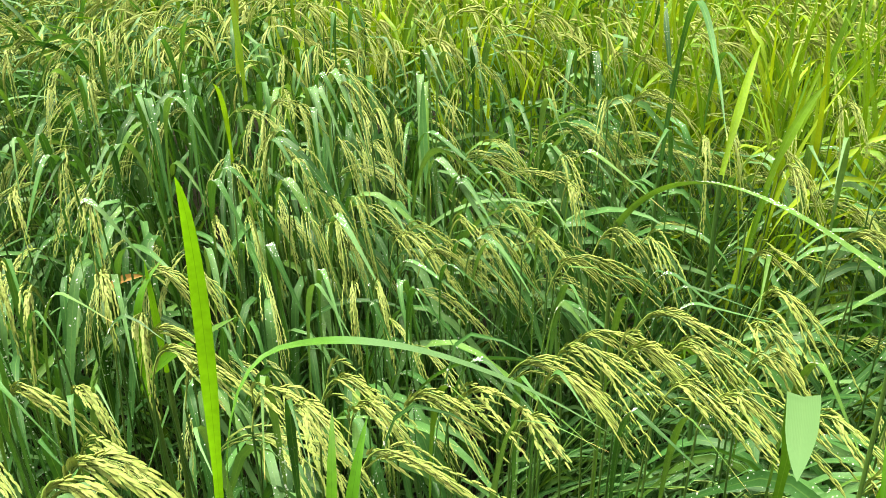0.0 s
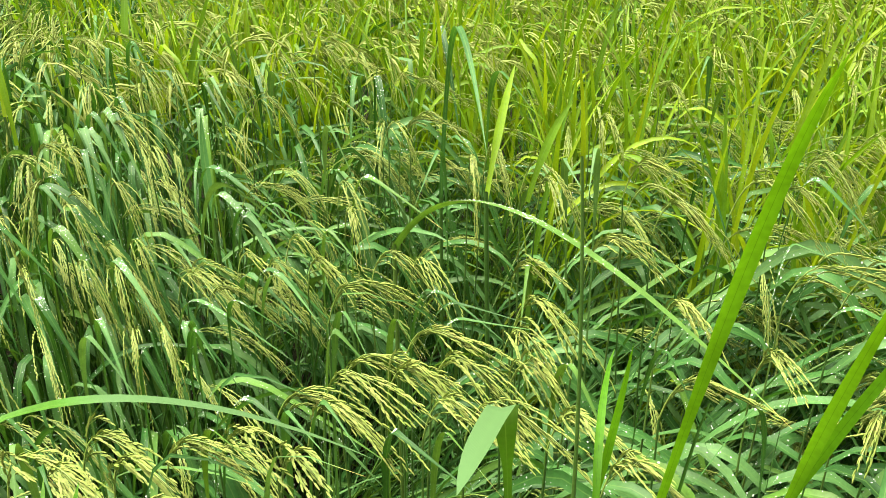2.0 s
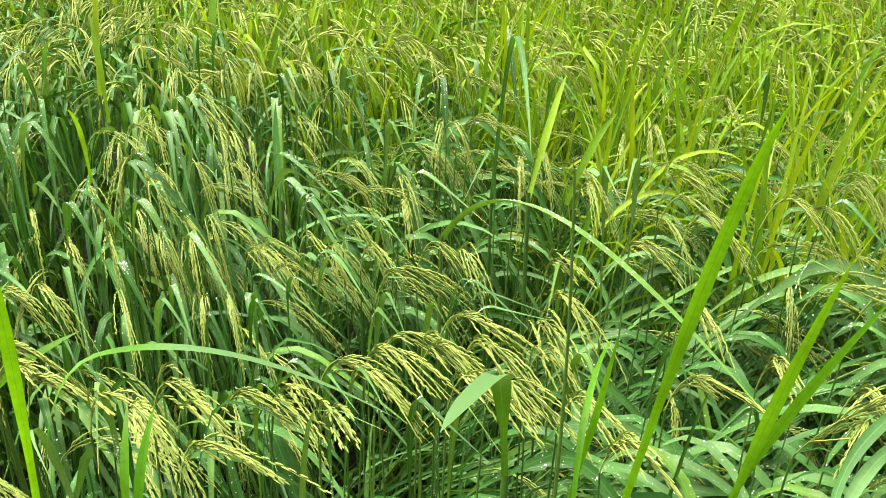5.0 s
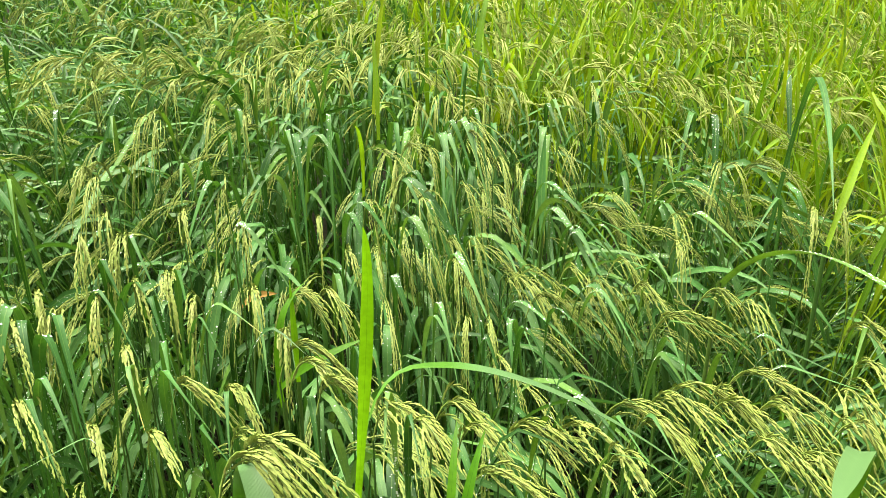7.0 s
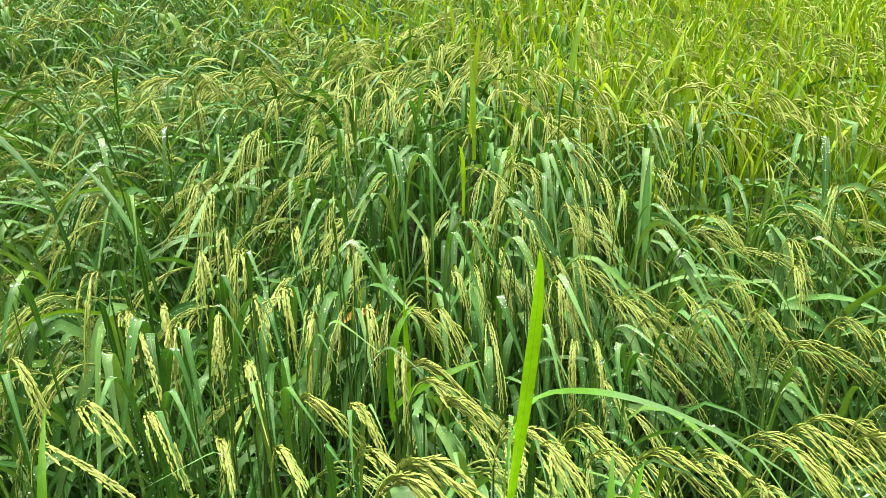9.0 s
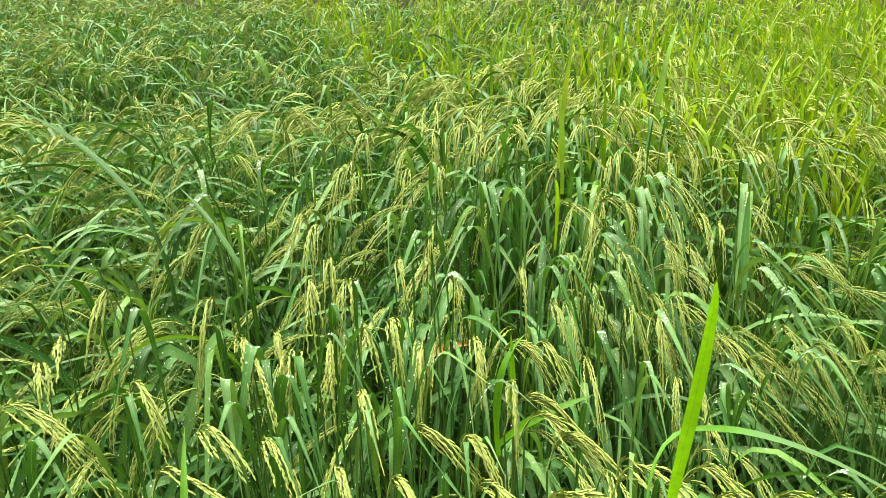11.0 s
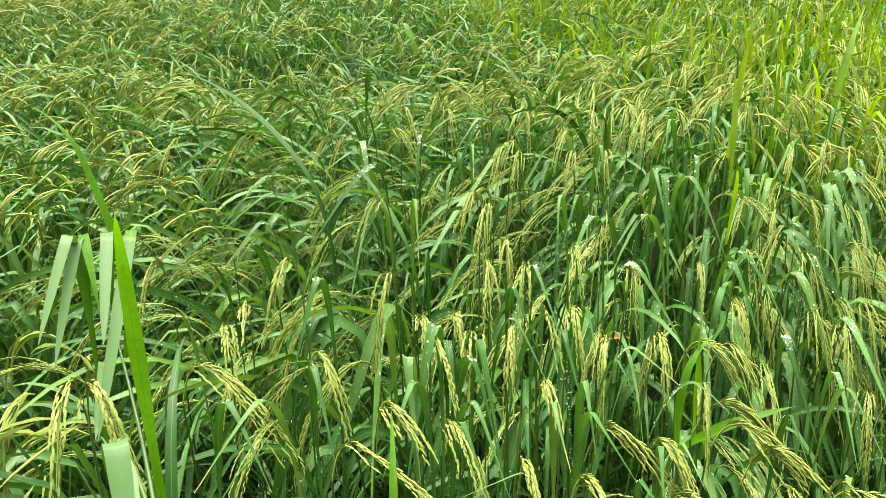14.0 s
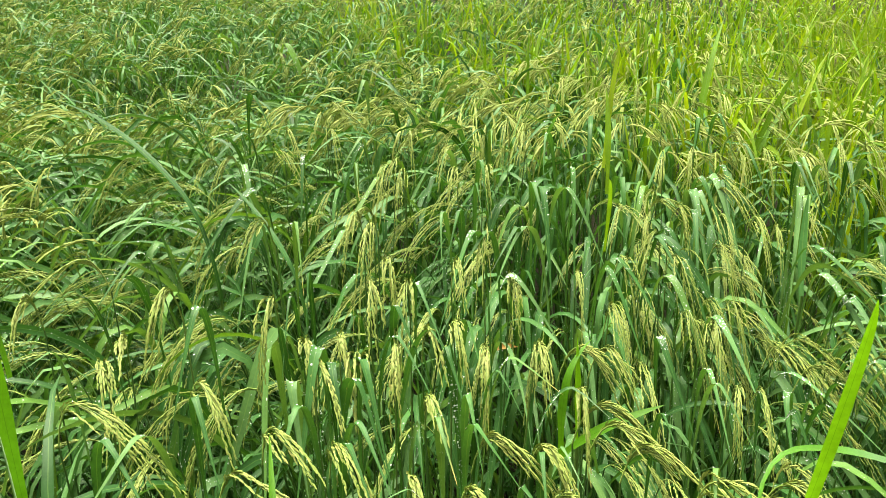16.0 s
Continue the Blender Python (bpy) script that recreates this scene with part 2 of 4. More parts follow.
def dew(soup, spots, count, rng, size=0.00095):
    """Low round drops on the upper face of a blade, gathered in patches, along its rib and its edges."""
    line, half, dip, up = spots
    n = len(line) - 1
    heart = rng.uniform(0.2, 0.75)
    at = np.where(rng.random(count) < 0.6, rng.normal(heart, 0.16, count), rng.uniform(0.08, 0.8, count)) % 0.8 * n
    i = at.astype(int)
    f = (at - i)[:, None]
    pick = rng.random(count)
    x = np.where(pick < 0.6, rng.uniform(-0.92, 0.92, count), np.where(pick < 0.8, rng.normal(0, 0.14, count), rng.choice([-0.88, 0.88], count)))[:, None]
    c, h, d, u = (p[i] * (1 - f) + p[i + 1] * f for p in (line, half, dip, up))
    u = np.where(u[:, 2:] < 0, -u, u)
    c = c + h * x + d * np.abs(x) + u * 0.0002
    r = (size * rng.choice([0.4, 0.6, 0.85, 1.3, 1.7], count, p=[0.34, 0.32, 0.2, 0.1, 0.04]))[:, None]
    a = np.cross(u, [0.3, 0.5, 0.81])
    a /= np.linalg.norm(a, axis=1)[:, None] + 1e-9
    b = np.cross(u, a)
    ring = [c + r * (a * math.cos(k * math.pi / 3) + b * math.sin(k * math.pi / 3)) for k in range(6)]
    verts = np.stack(ring + [c + u * r * 0.6], 1).reshape(-1, 3)
    tri = np.array([(k, (k + 1) % 6, 6) for k in range(6)])
    soup.add(verts, (tri[None] + np.arange(count)[:, None, None] * 7).reshape(-1, 3))


def tube(soup, line, r0, r1, sides=5):
    n = len(line)
    tan, side, up = frames_along(line, 0, 0)
    a = np.arange(sides) * 2 * np.pi / sides
    r = np.linspace(r0, r1, n)
    verts = (line[:, None] + (side[:, None] * np.cos(a)[None, :, None] + up[:, None] * np.sin(a)[None, :, None]) * r[:, None, None]).reshape(-1, 3)
    i, j = np.meshgrid(np.arange(n - 1), np.arange(sides), indexing="ij")
    k = (j + 1) % sides
    soup.add(verts, np.stack([i * sides + j, i * sides + k, (i + 1) * sides + k, (i + 1) * sides + j], -1).reshape(-1, 4))


def grains(soup, feet, ways, length, fat, fine=True):
    """Spindle-shaped husks from feet along ways."""
    feet, ways = np.asarray(feet), np.asarray(ways)
    ways = ways / (np.linalg.norm(ways, axis=1)[:, None] + 1e-9)
    a = np.cross(ways, [0.21, 0.4, 0.89])
    a /= np.linalg.norm(a, axis=1)[:, None] + 1e-9
    b = np.cross(ways, a)
    rings = ((0.28, 1.0), (0.72, 0.8)) if fine else ((0.45, 1.0),)
    corners = ((1, 0), (-0.5, 0.8), (-0.5, -0.8))
    c = len(corners)
    rows = [feet]
    for at, r in rings:
        for ca, cb in corners:
            rows.append(feet + ways * (length * at) + (a * ca + b * cb) * (fat * r / 2))
    rows.append(feet + ways * length)
    k = len(rows)
    verts = np.stack(rows, 1).reshape(-1, 3)
    top = k - 1
    last = 1 + c * (len(rings) - 1)
    tri = [(0, 1 + (j + 1) % c, 1 + j) for j in range(c)] + [(top, last + j, last + (j + 1) % c) for j in range(c)]
    if fine:
        for j in range(c):
            p, q = 1 + j, 1 + (j + 1) % c
            tri += [(p, q, q + c), (p, q + c, p + c)]
    base = np.arange(len(feet))[:, None, None] * k
    soup.add(verts, (np.array(tri)[None] + base).reshape(-1, 3))


def knobs(soup, line, radius, rng):
    """A string of husks seen from afar: a rod that swells and narrows."""
    n = len(line)
    tan, side, up = frames_along(line, 0, 0)
    r = radius * np.where(np.arange(n) % 2, 1.0, 0.5) * rng.uniform(0.8, 1.2, n)
    r[0], r[-1] = 0.0004, 0.0003
    a = np.arange(3) * 2 * np.pi / 3 + rng.uniform(0, 2)
    verts = (line[:, None] + (side[:, None] * np.cos(a)[None, :, None] + up[:, None] * np.sin(a)[None, :, None]) * r[:, None, None]).reshape(-1, 3)
    i, j = np.meshgrid(np.arange(n - 1), np.arange(3), indexing="ij")
    k = (j + 1) % 3
    soup.add(verts, np.stack([i * 3 + j, i * 3 + k, (i + 1) * 3 + k, (i + 1) * 3 + j], -1).reshape(-1, 4))


def panicle(stalks, husks, line, rng, branches=8, spread=0.16, pitch=0.0046, fine=True, near=True):
    """A drooping seed head along a line: side branches that hang close to the axis, set with two ranks of overlapping husks."""
    n = len(line) - 1
    length = np.linalg.norm(np.diff(line, axis=0), axis=1).sum()
    if stalks is not None:
        tube(stalks, line, 0.0011, 0.0005, 3)
    longer = np.concatenate([line, [line[-1] + (line[-1] - line[-2]) * 0.3 * n]])
    marks = np.append(np.arange(n + 1), n * 1.3)
    feet, ways = [], []
    for b in range(branches + 1):
        f = (0.08 + 0.55 * b / branches) * n
        away = rng.normal(0, 1, 3) * (spread if b < branches else 0.02)
        run = length * rng.uniform(0.36, 0.54) * (1.0 if b < branches else 0.8)
        m = max(4, int(run / pitch))
        u = np.arange(m + 1) / m
        g = f + u * run / length * n
        pts = np.stack([np.interp(g, marks, longer[:, k]) for k in range(3)], 1)
        pts += away * (run * u * (1.35 - 0.6 * u))[:, None]
        pts[:, 2] -= 0.10 * run * u * u
        if not fine:
            knobs(husks, pts, 0.0025, rng)
            continue
        way = np.gradient(pts, axis=0)
        way /= np.linalg.norm(way, axis=1)[:, None] + 1e-9
        side = np.cross(way, rng.normal(0, 1, 3))
        side /= np.linalg.norm(side, axis=1)[:, None] + 1e-9
        side *= np.where(np.arange(m + 1) % 2, 1.0, -1.0)[:, None]
        k0 = max(1, m // 7)
        keep = np.arange(m + 1) >= k0
        keep &= rng.random(m + 1) > 0.06
        feet.append((pts + side * 0.0004 + rng.normal(0, 0.0003, pts.shape))[keep])
        ways.append((way + side * 0.05 + rng.normal(0, 0.05, pts.shape))[keep])
        if stalks is not None:
            tube(stalks, pts[::5] if len(pts) > 10 else pts[::3], 0.0005, 0.0003, 3)
    if fine:
        grains(husks, np.concatenate(feet), np.concatenate(ways), 0.0094, 0.0021, near)


# ---- the lie of the crop ----
def crop_height(x, y):
    """How high the leaf tops stand over the mud."""
    h = 0.97
    h -= 0.14 * math.exp(-((x + 0.05) ** 2 / 0.05 + (y - 1.12) ** 2 / 0.06))
    h += 0.05 * math.exp(-((x - 0.65) ** 2 / 0.10 + (y - 1.0) ** 2 / 0.12))
    h += 0.06 * math.exp(-((x + 0.75) ** 2 / 0.15 + (y - 0.75) ** 2 / 0.2))
    h -= 0.32 * math.exp(-((x + 2.2) ** 2 / 0.9 + (y - 3.0) ** 2 / 0.5))
    h += 0.05 * math.exp(-((x + 0.9) ** 2 / 0.5 + (y - 1.9) ** 2 / 0.1))
    return h + 0.03 * math.sin(x * 5.1 + y * 2.3) * math.sin(y * 4.3 - x)


def lie(x, y):
    """The way in which leaves and heads hang over, in degrees, and how far the stems are laid (0 to 1)."""
    gx = max(-1.0, min(1.0, (x + 0.58) * 1.5))
    az = math.degrees(math.atan2(-0.75 + 0.25 * abs(gx), gx))
    laid = 0.85 * math.exp(-((x - 0.25) ** 2 / 0.16 + (y - 0.75) ** 2 / 0.05)) + 0.35 * math.exp(-((x - 0.25) ** 2 / 0.2 + (y - 1.25) ** 2 / 0.15))
    return az, min(1.0, laid)


def freshness(x, y):
    """Chance that a plant is of the young yellow-green kind, which stands to the far right."""
    return max(0.0, min(1.0, (0.7 * x + 0.7 * y - 1.25) * 1.4)) * max(0.3, min(0.85, 0.85 + 0.7 * (x + 0.1)))


# ---- rice plants ----
def rice_plant(seed, laid, young):
    """One hill of rice: stems, arching blades, hanging heads and dew. It hangs over towards +x."""
    rng = np.random.default_rng(seed)
    root = new("rice_plant")
    wet = Soup()
    mat = YOUNG if young else LEAF
    for c in range(4):
        az = rng.normal(0, 30)
        tilt = 86 - laid * 48 + rng.normal(0, 4)
        foot = np.array([rng.normal(0, 0.025), rng.normal(0, 0.03), 0.0])
        tall = (0.74 + rng.uniform(-0.09, 0.06)) * (1 + 0.35 * laid)
        stem = arc(8, foot, az, tilt, tall, 14 + 30 * laid, 1.3)
        stem[0, 2] = -0.01
        s = Soup()
        tube(s, stem, 0.0028, 0.0014)
        part("culm", s, CULM, root)
        for k, at in enumerate((5.0, 6.0, 6.7, 7.3, 7.85)):
            i = int(at)
            p = stem[i] + (stem[i + 1] - stem[i]) * (at - i)
            hang = rng.normal(0, 22)
            kind = rng.random()
            length = rng.uniform(0.42, 0.64) * (1 - 0.12 * (k == 4))
            rise = rng.uniform(62, 84) - 40 * laid
            if young and kind < 0.7:
                line = arc(11, p, rng.uniform(0, 360), rng.uniform(76, 90), length * 0.82, rng.uniform(5, 55), 1.8, swirl=rng.normal(0, 14))
            elif kind < 0.80:
                line = arc(15, p, hang, rise, length, rng.uniform(5, 25), 1.2, rng.uniform(0.24, 0.46), rng.uniform(108, 146) * (1 - 0.6 * laid), rng.normal(0, 8))
            else:
                line = arc(11, p, hang, rise, length * 0.8, rng.uniform(95, 165) * (1 - 0.5 * laid), rng.uniform(1.0, 1.9), swirl=rng.normal(0, 16))
            line[:, 2] = np.maximum(line[:, 2], 0.05)
            s = Soup()
            spots = blade(s, line, rng.uniform(0.0105, 0.0175) * (0.75 if young else 1), rng.normal(0, 30), rng.normal(0, 55), rng.uniform(0.05, 0.22))
            part("leaf", s, mat, root)
            dew(wet, spots, 8 if young else 10 if k < 2 else 36, rng)
        for _ in range(1 if rng.random() < 0.9 else 0):
            neck = stem[-1] + [0, 0, rng.uniform(-0.02, 0.03)]
            if laid < 0.4:
                neck = neck + (stem[-1] - stem[-2]) / np.linalg.norm(stem[-1] - stem[-2]) * rng.uniform(0.02, 0.12)
                s = Soup()
                tube(s, np.array([stem[-1], (stem[-1] + neck) / 2, neck]), 0.0016, 0.0011, 4)
                part("peduncle", s, CULM, root)
            line = arc(10, neck, rng.normal(0, 22), tilt + rng.uniform(-12, 2) - 20 * laid, rng.uniform(0.19, 0.25), (rng.uniform(125, 162) if laid <= 0.4 else rng.uniform(55, 85)), 0.75 if laid > 0.4 else 0.62)
            stalks, husks = Soup(), Soup()
            panicle(stalks, husks, line, rng, 8, rng.uniform(0.06, 0.12) + 0.06 * laid, 0.0044, near=laid > 0.2)
            head = part("panicle", stalks, STALK, root)
            part("seed_cluster", husks, GRAIN, head, kind="stuff")
    crowd = Soup()
    for _ in range(24):
        # narrow leaves of the crowded side tillers
        p = np.array([rng.normal(0, 0.045), rng.normal(0, 0.045), rng.uniform(0.05, 0.34) * (1 - 0.2 * laid)])
        line = arc(8, p, rng.normal(0, 50 - 28 * laid), rng.uniform(64, 84) - 36 * laid, rng.uniform(0.26, 0.38) + 0.04 * laid, rng.uniform(30, 110), 1.7, swirl=rng.normal(0, 18))
        blade(crowd, line, rng.uniform(0.007, 0.013), rng.normal(0, 30), rng.normal(0, 60))
    part("tiller_leaves", crowd, mat, root, kind="stuff")
    part("dew", wet, WATER, root, "clear beads of dew", kind="stuff")
    return root


# places where no plant stands, so that one sees down between the stems
HOLLOWS = [(-1.05, 0.81), (-0.8, 0.67), (-1.18, 0.9), (-0.89, 0.71), (-0.61, 1.3), (-0.1, 1.0), (-0.09, 1.27), (-0.63, 1.28), (-0.09, 1.0), (0.04, 0.97), (-0.42, 1.28), (-0.54, 0.94), (0.73, 0.73), (0.82, 0.70), (0.69, 0.58), (0.19, 0.76), (-0.90, 0.67), (-0.76, 0.62), (-1.10, 0.77), (-0.65, 0.77), (-0.48, 1.02), (-0.42, 0.72), (0.74, 0.60), (0.80, 0.78), (0.62, 0.66), (-1.00, 0.64),
           (-1.04, 0.72), (-1.09, 0.86), (-0.61, 1.45), (-0.83, 0.90), (-0.74, 1.45), (0.94, 0.80), (0.96, 0.92), (-0.54, 0.86),
           (-1.20, 0.75), (-1.30, 0.95), (-1.02, 0.54), (-1.16, 0.61)]


def near_field():
    rng = np.random.default_rng(5)
    kinds = {"upright": [(11 + i, 0.0, False) for i in range(14)], "laid": [(41 + i, 0.9, False) for i in range(8)],
             "leaning": [(61 + i, 0.4, False) for i in range(8)], "young": [(81 + i, 0.05, True) for i in range(8)]}
    words = {"upright": ("dew-covered green rice plant with hanging pale seed heads", "upright rice hills"),
             "laid": ("flattened rice plant, its yellow-green seed heads bent over", "lodged rice hills"),
             "leaning": ("leaning green rice plant with wet arching leaves", "leaning rice hills"),
             "young": ("bright yellow-green rice plant with upright pointed leaves", "young rice hills")}
    first = {}
    step = 0.176
    spots = [(x0 + rng.uniform(-0.045, 0.045), y0 + rng.uniform(-0.045, 0.045))
             for y0 in np.arange(0.42, 2.1, step) for x0 in np.arange(-0.40 - 0.75 * y0, 0.26 + 0.62 * y0, step)]
    spots += [(x0 + rng.uniform(-0.04, 0.04), y0 + rng.uniform(-0.03, 0.03)) for y0 in np.arange(0.50, 0.95, 0.11) for x0 in np.arange(-0.1, 0.48, 0.12)]
    for x, y in spots:
        if any(math.hypot(x - a, y - b) < 0.085 for a, b in HOLLOWS):
            continue
        az, laid = lie(x, y)
        which = "laid" if laid > 0.55 else "leaning" if laid > 0.22 else "young" if rng.random() < freshness(x, y) else "upright"
        i = int(rng.integers(len(kinds[which])))
        high = crop_height(x, y) / (0.93 if laid < 0.55 else 0.72) * rng.uniform(0.89, 1.01) * (0.94 if y < 0.56 else 1)
        turn = az + rng.normal(0, 12)
        if (which, i) not in first:
            thing = rice_plant(*kinds[which][i])
            tagged(thing, words[which][0], "rice plant", words[which][1])
            first[which, i] = thing
            thing.matrix_basis = pose(x, y, 0, 0, 0, turn) @ Matrix.Diagonal((1, 1, high, 1))
        else:
            copy_thing(first[which, i], pose(x, y, 0, 0, 0, turn) @ Matrix.Diagonal((1, 1, high, 1)))
    return len(spots)


def far_field():
    """The rest of the paddy, past the plants that can be told apart, and unseen rice added behind the way."""
    rng = np.random.default_rng(9)
    sets = {}
    for name in ("old_leaf", "young_leaf", "head", "low_leaf"):
        sets[name] = Soup()

    def grow(x, y, near):
        if any(math.hypot(x - a, y - b) < 0.10 for a, b in HOLLOWS):
            return
        az, laid = lie(x, y)
        young = rng.random() < freshness(x, y)
        top = crop_height(x, y)
        a0 = az + rng.normal(0, 20)
        for _ in range(11 if near else 7):
            p = np.array([x + rng.normal(0, 0.03), y + rng.normal(0, 0.03), top * rng.uniform(0.5, 0.68)])
            length, w = rng.uniform(0.36, 0.55), rng.uniform(0.010, 0.0165) * (1 if near else 1.15)
            if young and rng.random() < 0.65:
                line = arc(6, p, rng.uniform(0, 360), rng.uniform(76, 90), length * 0.9, rng.uniform(5, 60), 1.8)
            elif rng.random() < 0.65:
                line = arc(8 if near else 6, p, a0 + rng.normal(0, 28), rng.uniform(72, 88), length, rng.uniform(5, 20), 1.2, rng.uniform(0.38, 0.64), rng.uniform(120, 155))
            else:
                line = arc(7 if near else 5, p, a0 + rng.normal(0, 50), rng.uniform(66, 86), length, rng.uniform(80, 165), 1.5)
            blade(sets["young_leaf" if young else "old_leaf"], line, w, rng.normal(0, 25), rng.normal(0, 45))
        for _ in range(1 if top < 0.78 else 3 if near else 2 if rng.random() < 0.5 else 1):
            p = np.array([x + rng.normal(0, 0.04), y + rng.normal(0, 0.04), top * rng.uniform(0.84, 0.96)])
            line = arc(7, p, a0 + rng.normal(0, 40), rng.uniform(50, 80), rng.uniform(0.18, 0.24), rng.uniform(120, 165), 0.6)
            panicle(None, sets["head"], line, rng, 5 if near else 4, 0.13, 0.018 if near else 0.03, False)

    for y0 in np.arange(2.1, 3.7, 0.14):
        for x0 in np.arange(-1.2 - 1.3 * y0, 0.8 + 0.95 * y0, 0.14):
            grow(x0 + rng.uniform(-0.065, 0.065), y0 + rng.uniform(-0.065, 0.065), True)
    for y0 in np.arange(3.7, 6.5, 0.17):
        for x0 in np.arange(-1.2 - 1.4 * y0, 0.8 + 1.0 * y0, 0.17):
            grow(x0 + rng.uniform(-0.08, 0.08), y0 + rng.uniform(-0.08, 0.08), False)
    for y0 in np.arange(6.5, 13.0, 0.42):
        for x0 in np.arange(-12, 10, 0.42):
            grow(x0 + rng.uniform(-0.17, 0.17), y0 + rng.uniform(-0.17, 0.17), False)
    for y0 in np.arange(0.42, 2.1, 0.15):
        for x0 in (*np.arange(-3.6, -0.42 - 0.75 * y0, 0.13), *np.arange(0.36 + 0.62 * y0, 3.0, 0.14)):
            grow(x0 + rng.uniform(-0.07, 0.07), y0 + rng.uniform(-0.07, 0.07), True)
    # unseen rice, added beside and behind the way to hold off low side light
    for y0 in np.arange(-3.2, 0.42, 0.19):
        for x0 in np.arange(-3.6, 3.2, 0.19):
            x, y = x0 + rng.uniform(-0.08, 0.08), y0 + rng.uniform(-0.08, 0.08)
            if y < 0.05 or abs(x) > 1.3:
                grow(x, y, False)
    # lower leaves between the near plants
    for _ in range(6500):
        y = rng.uniform(0.38, 2.3)
        x = rng.uniform(-1.3 - 0.8 * y, 0.8 + 0.75 * y)
        if any(math.hypot(x - a, y - b) < 0.07 for a, b in HOLLOWS):
            continue
        az, laid = lie(x, y)
        top = crop_height(x, y)
        p = np.array([x, y, top * rng.uniform(0.06, 0.30)])
        line = arc(7, p, az + rng.normal(0, 60), rng.uniform(74, 90) - 20 * laid, rng.uniform(0.24, 0.38), rng.uniform(10, 90), 1.6, swirl=rng.normal(0, 20))
        blade(sets["low_leaf"], line, rng.uniform(0.008, 0.014), rng.normal(0, 30), rng.normal(0, 60))
    # low leaves on the near side, added to keep front light off the stems
    for _ in range(1100):
        x, y = rng.uniform(-2.4, 2.2), rng.uniform(-0.35, 0.40)
        p = np.array([x, y, rng.uniform(0.1, 0.4)])
        line = arc(6, p, rng.uniform(0, 360), rng.uniform(60, 86), rng.uniform(0.28, 0.42), rng.uniform(60, 150), 1.6)
        line[:, 2] = np.minimum(line[:, 2], 0.70)
        blade(sets["low_leaf"], line, rng.uniform(0.014, 0.020), rng.normal(0, 30), rng.normal(0, 60))
    for _ in range(6000):
        y = 2.1 + 4.4 * rng.random() ** 1.6
        x = rng.uniform(-1.2 - 1.3 * y, 0.8 + 0.95 * y)
        p = np.array([x, y, crop_height(x, y) * rng.uniform(0.15, 0.45)])
        line = arc(5, p, rng.uniform(0, 360), rng.uniform(70, 90), rng.uniform(0.3, 0.45), rng.uniform(10, 70), 1.6)
        blade(sets["low_leaf"], line, rng.uniform(0.014, 0.022), rng.normal(0, 30), rng.normal(0, 60))
    for name, mat, label in (("old_leaf", LEAF, "dense green rice leaves of the farther paddy and of unseen rice added behind"), ("young_leaf", YOUNG, "bright yellow-green rice leaves of the farther paddy"),
                             ("low_leaf", LEAF, "lower green leaves crowded between the rice stems")):
        tagged(new("rice_foliage", sets[name].mesh("rice_foliage", mat)), label, "rice foliage", kind="stuff")
    tagged(new("rice_heads", sets["head"].mesh("rice_heads", GRAIN)), "pale yellow seed heads over the farther paddy and the unseen rice added behind", "rice heads", kind="stuff")


def ground():
    """Wet mud, one sheet out to the horizon."""
    s = Soup()
    xs = np.concatenate([[-2000, -300, -60, -16], np.linspace(-6, 6, 49), [16, 60, 300, 2000]])
    ys = np.concatenate([[-2000, -300, -60, -16, -4], np.linspace(-1, 8, 37), [16, 60, 300, 2000]])
    gx, gy = np.meshgrid(xs, ys, indexing="ij")
    gz = np.array([[0.02 * noise.noise((x * 3, y * 3, 0)) if abs(x) < 7 and -2 < y < 9 else 0.0 for y in ys] for x in xs])
    i, j = np.meshgrid(np.arange(len(xs) - 1), np.arange(len(ys) - 1), indexing="ij")
    k = i * len(ys) + j
    s.add(np.stack([gx, gy, gz], -1).reshape(-1, 3), np.stack([k, k + len(ys), k + len(ys) + 1, k + 1], -1).reshape(-1, 4))
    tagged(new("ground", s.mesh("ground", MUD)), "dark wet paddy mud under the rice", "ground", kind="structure")


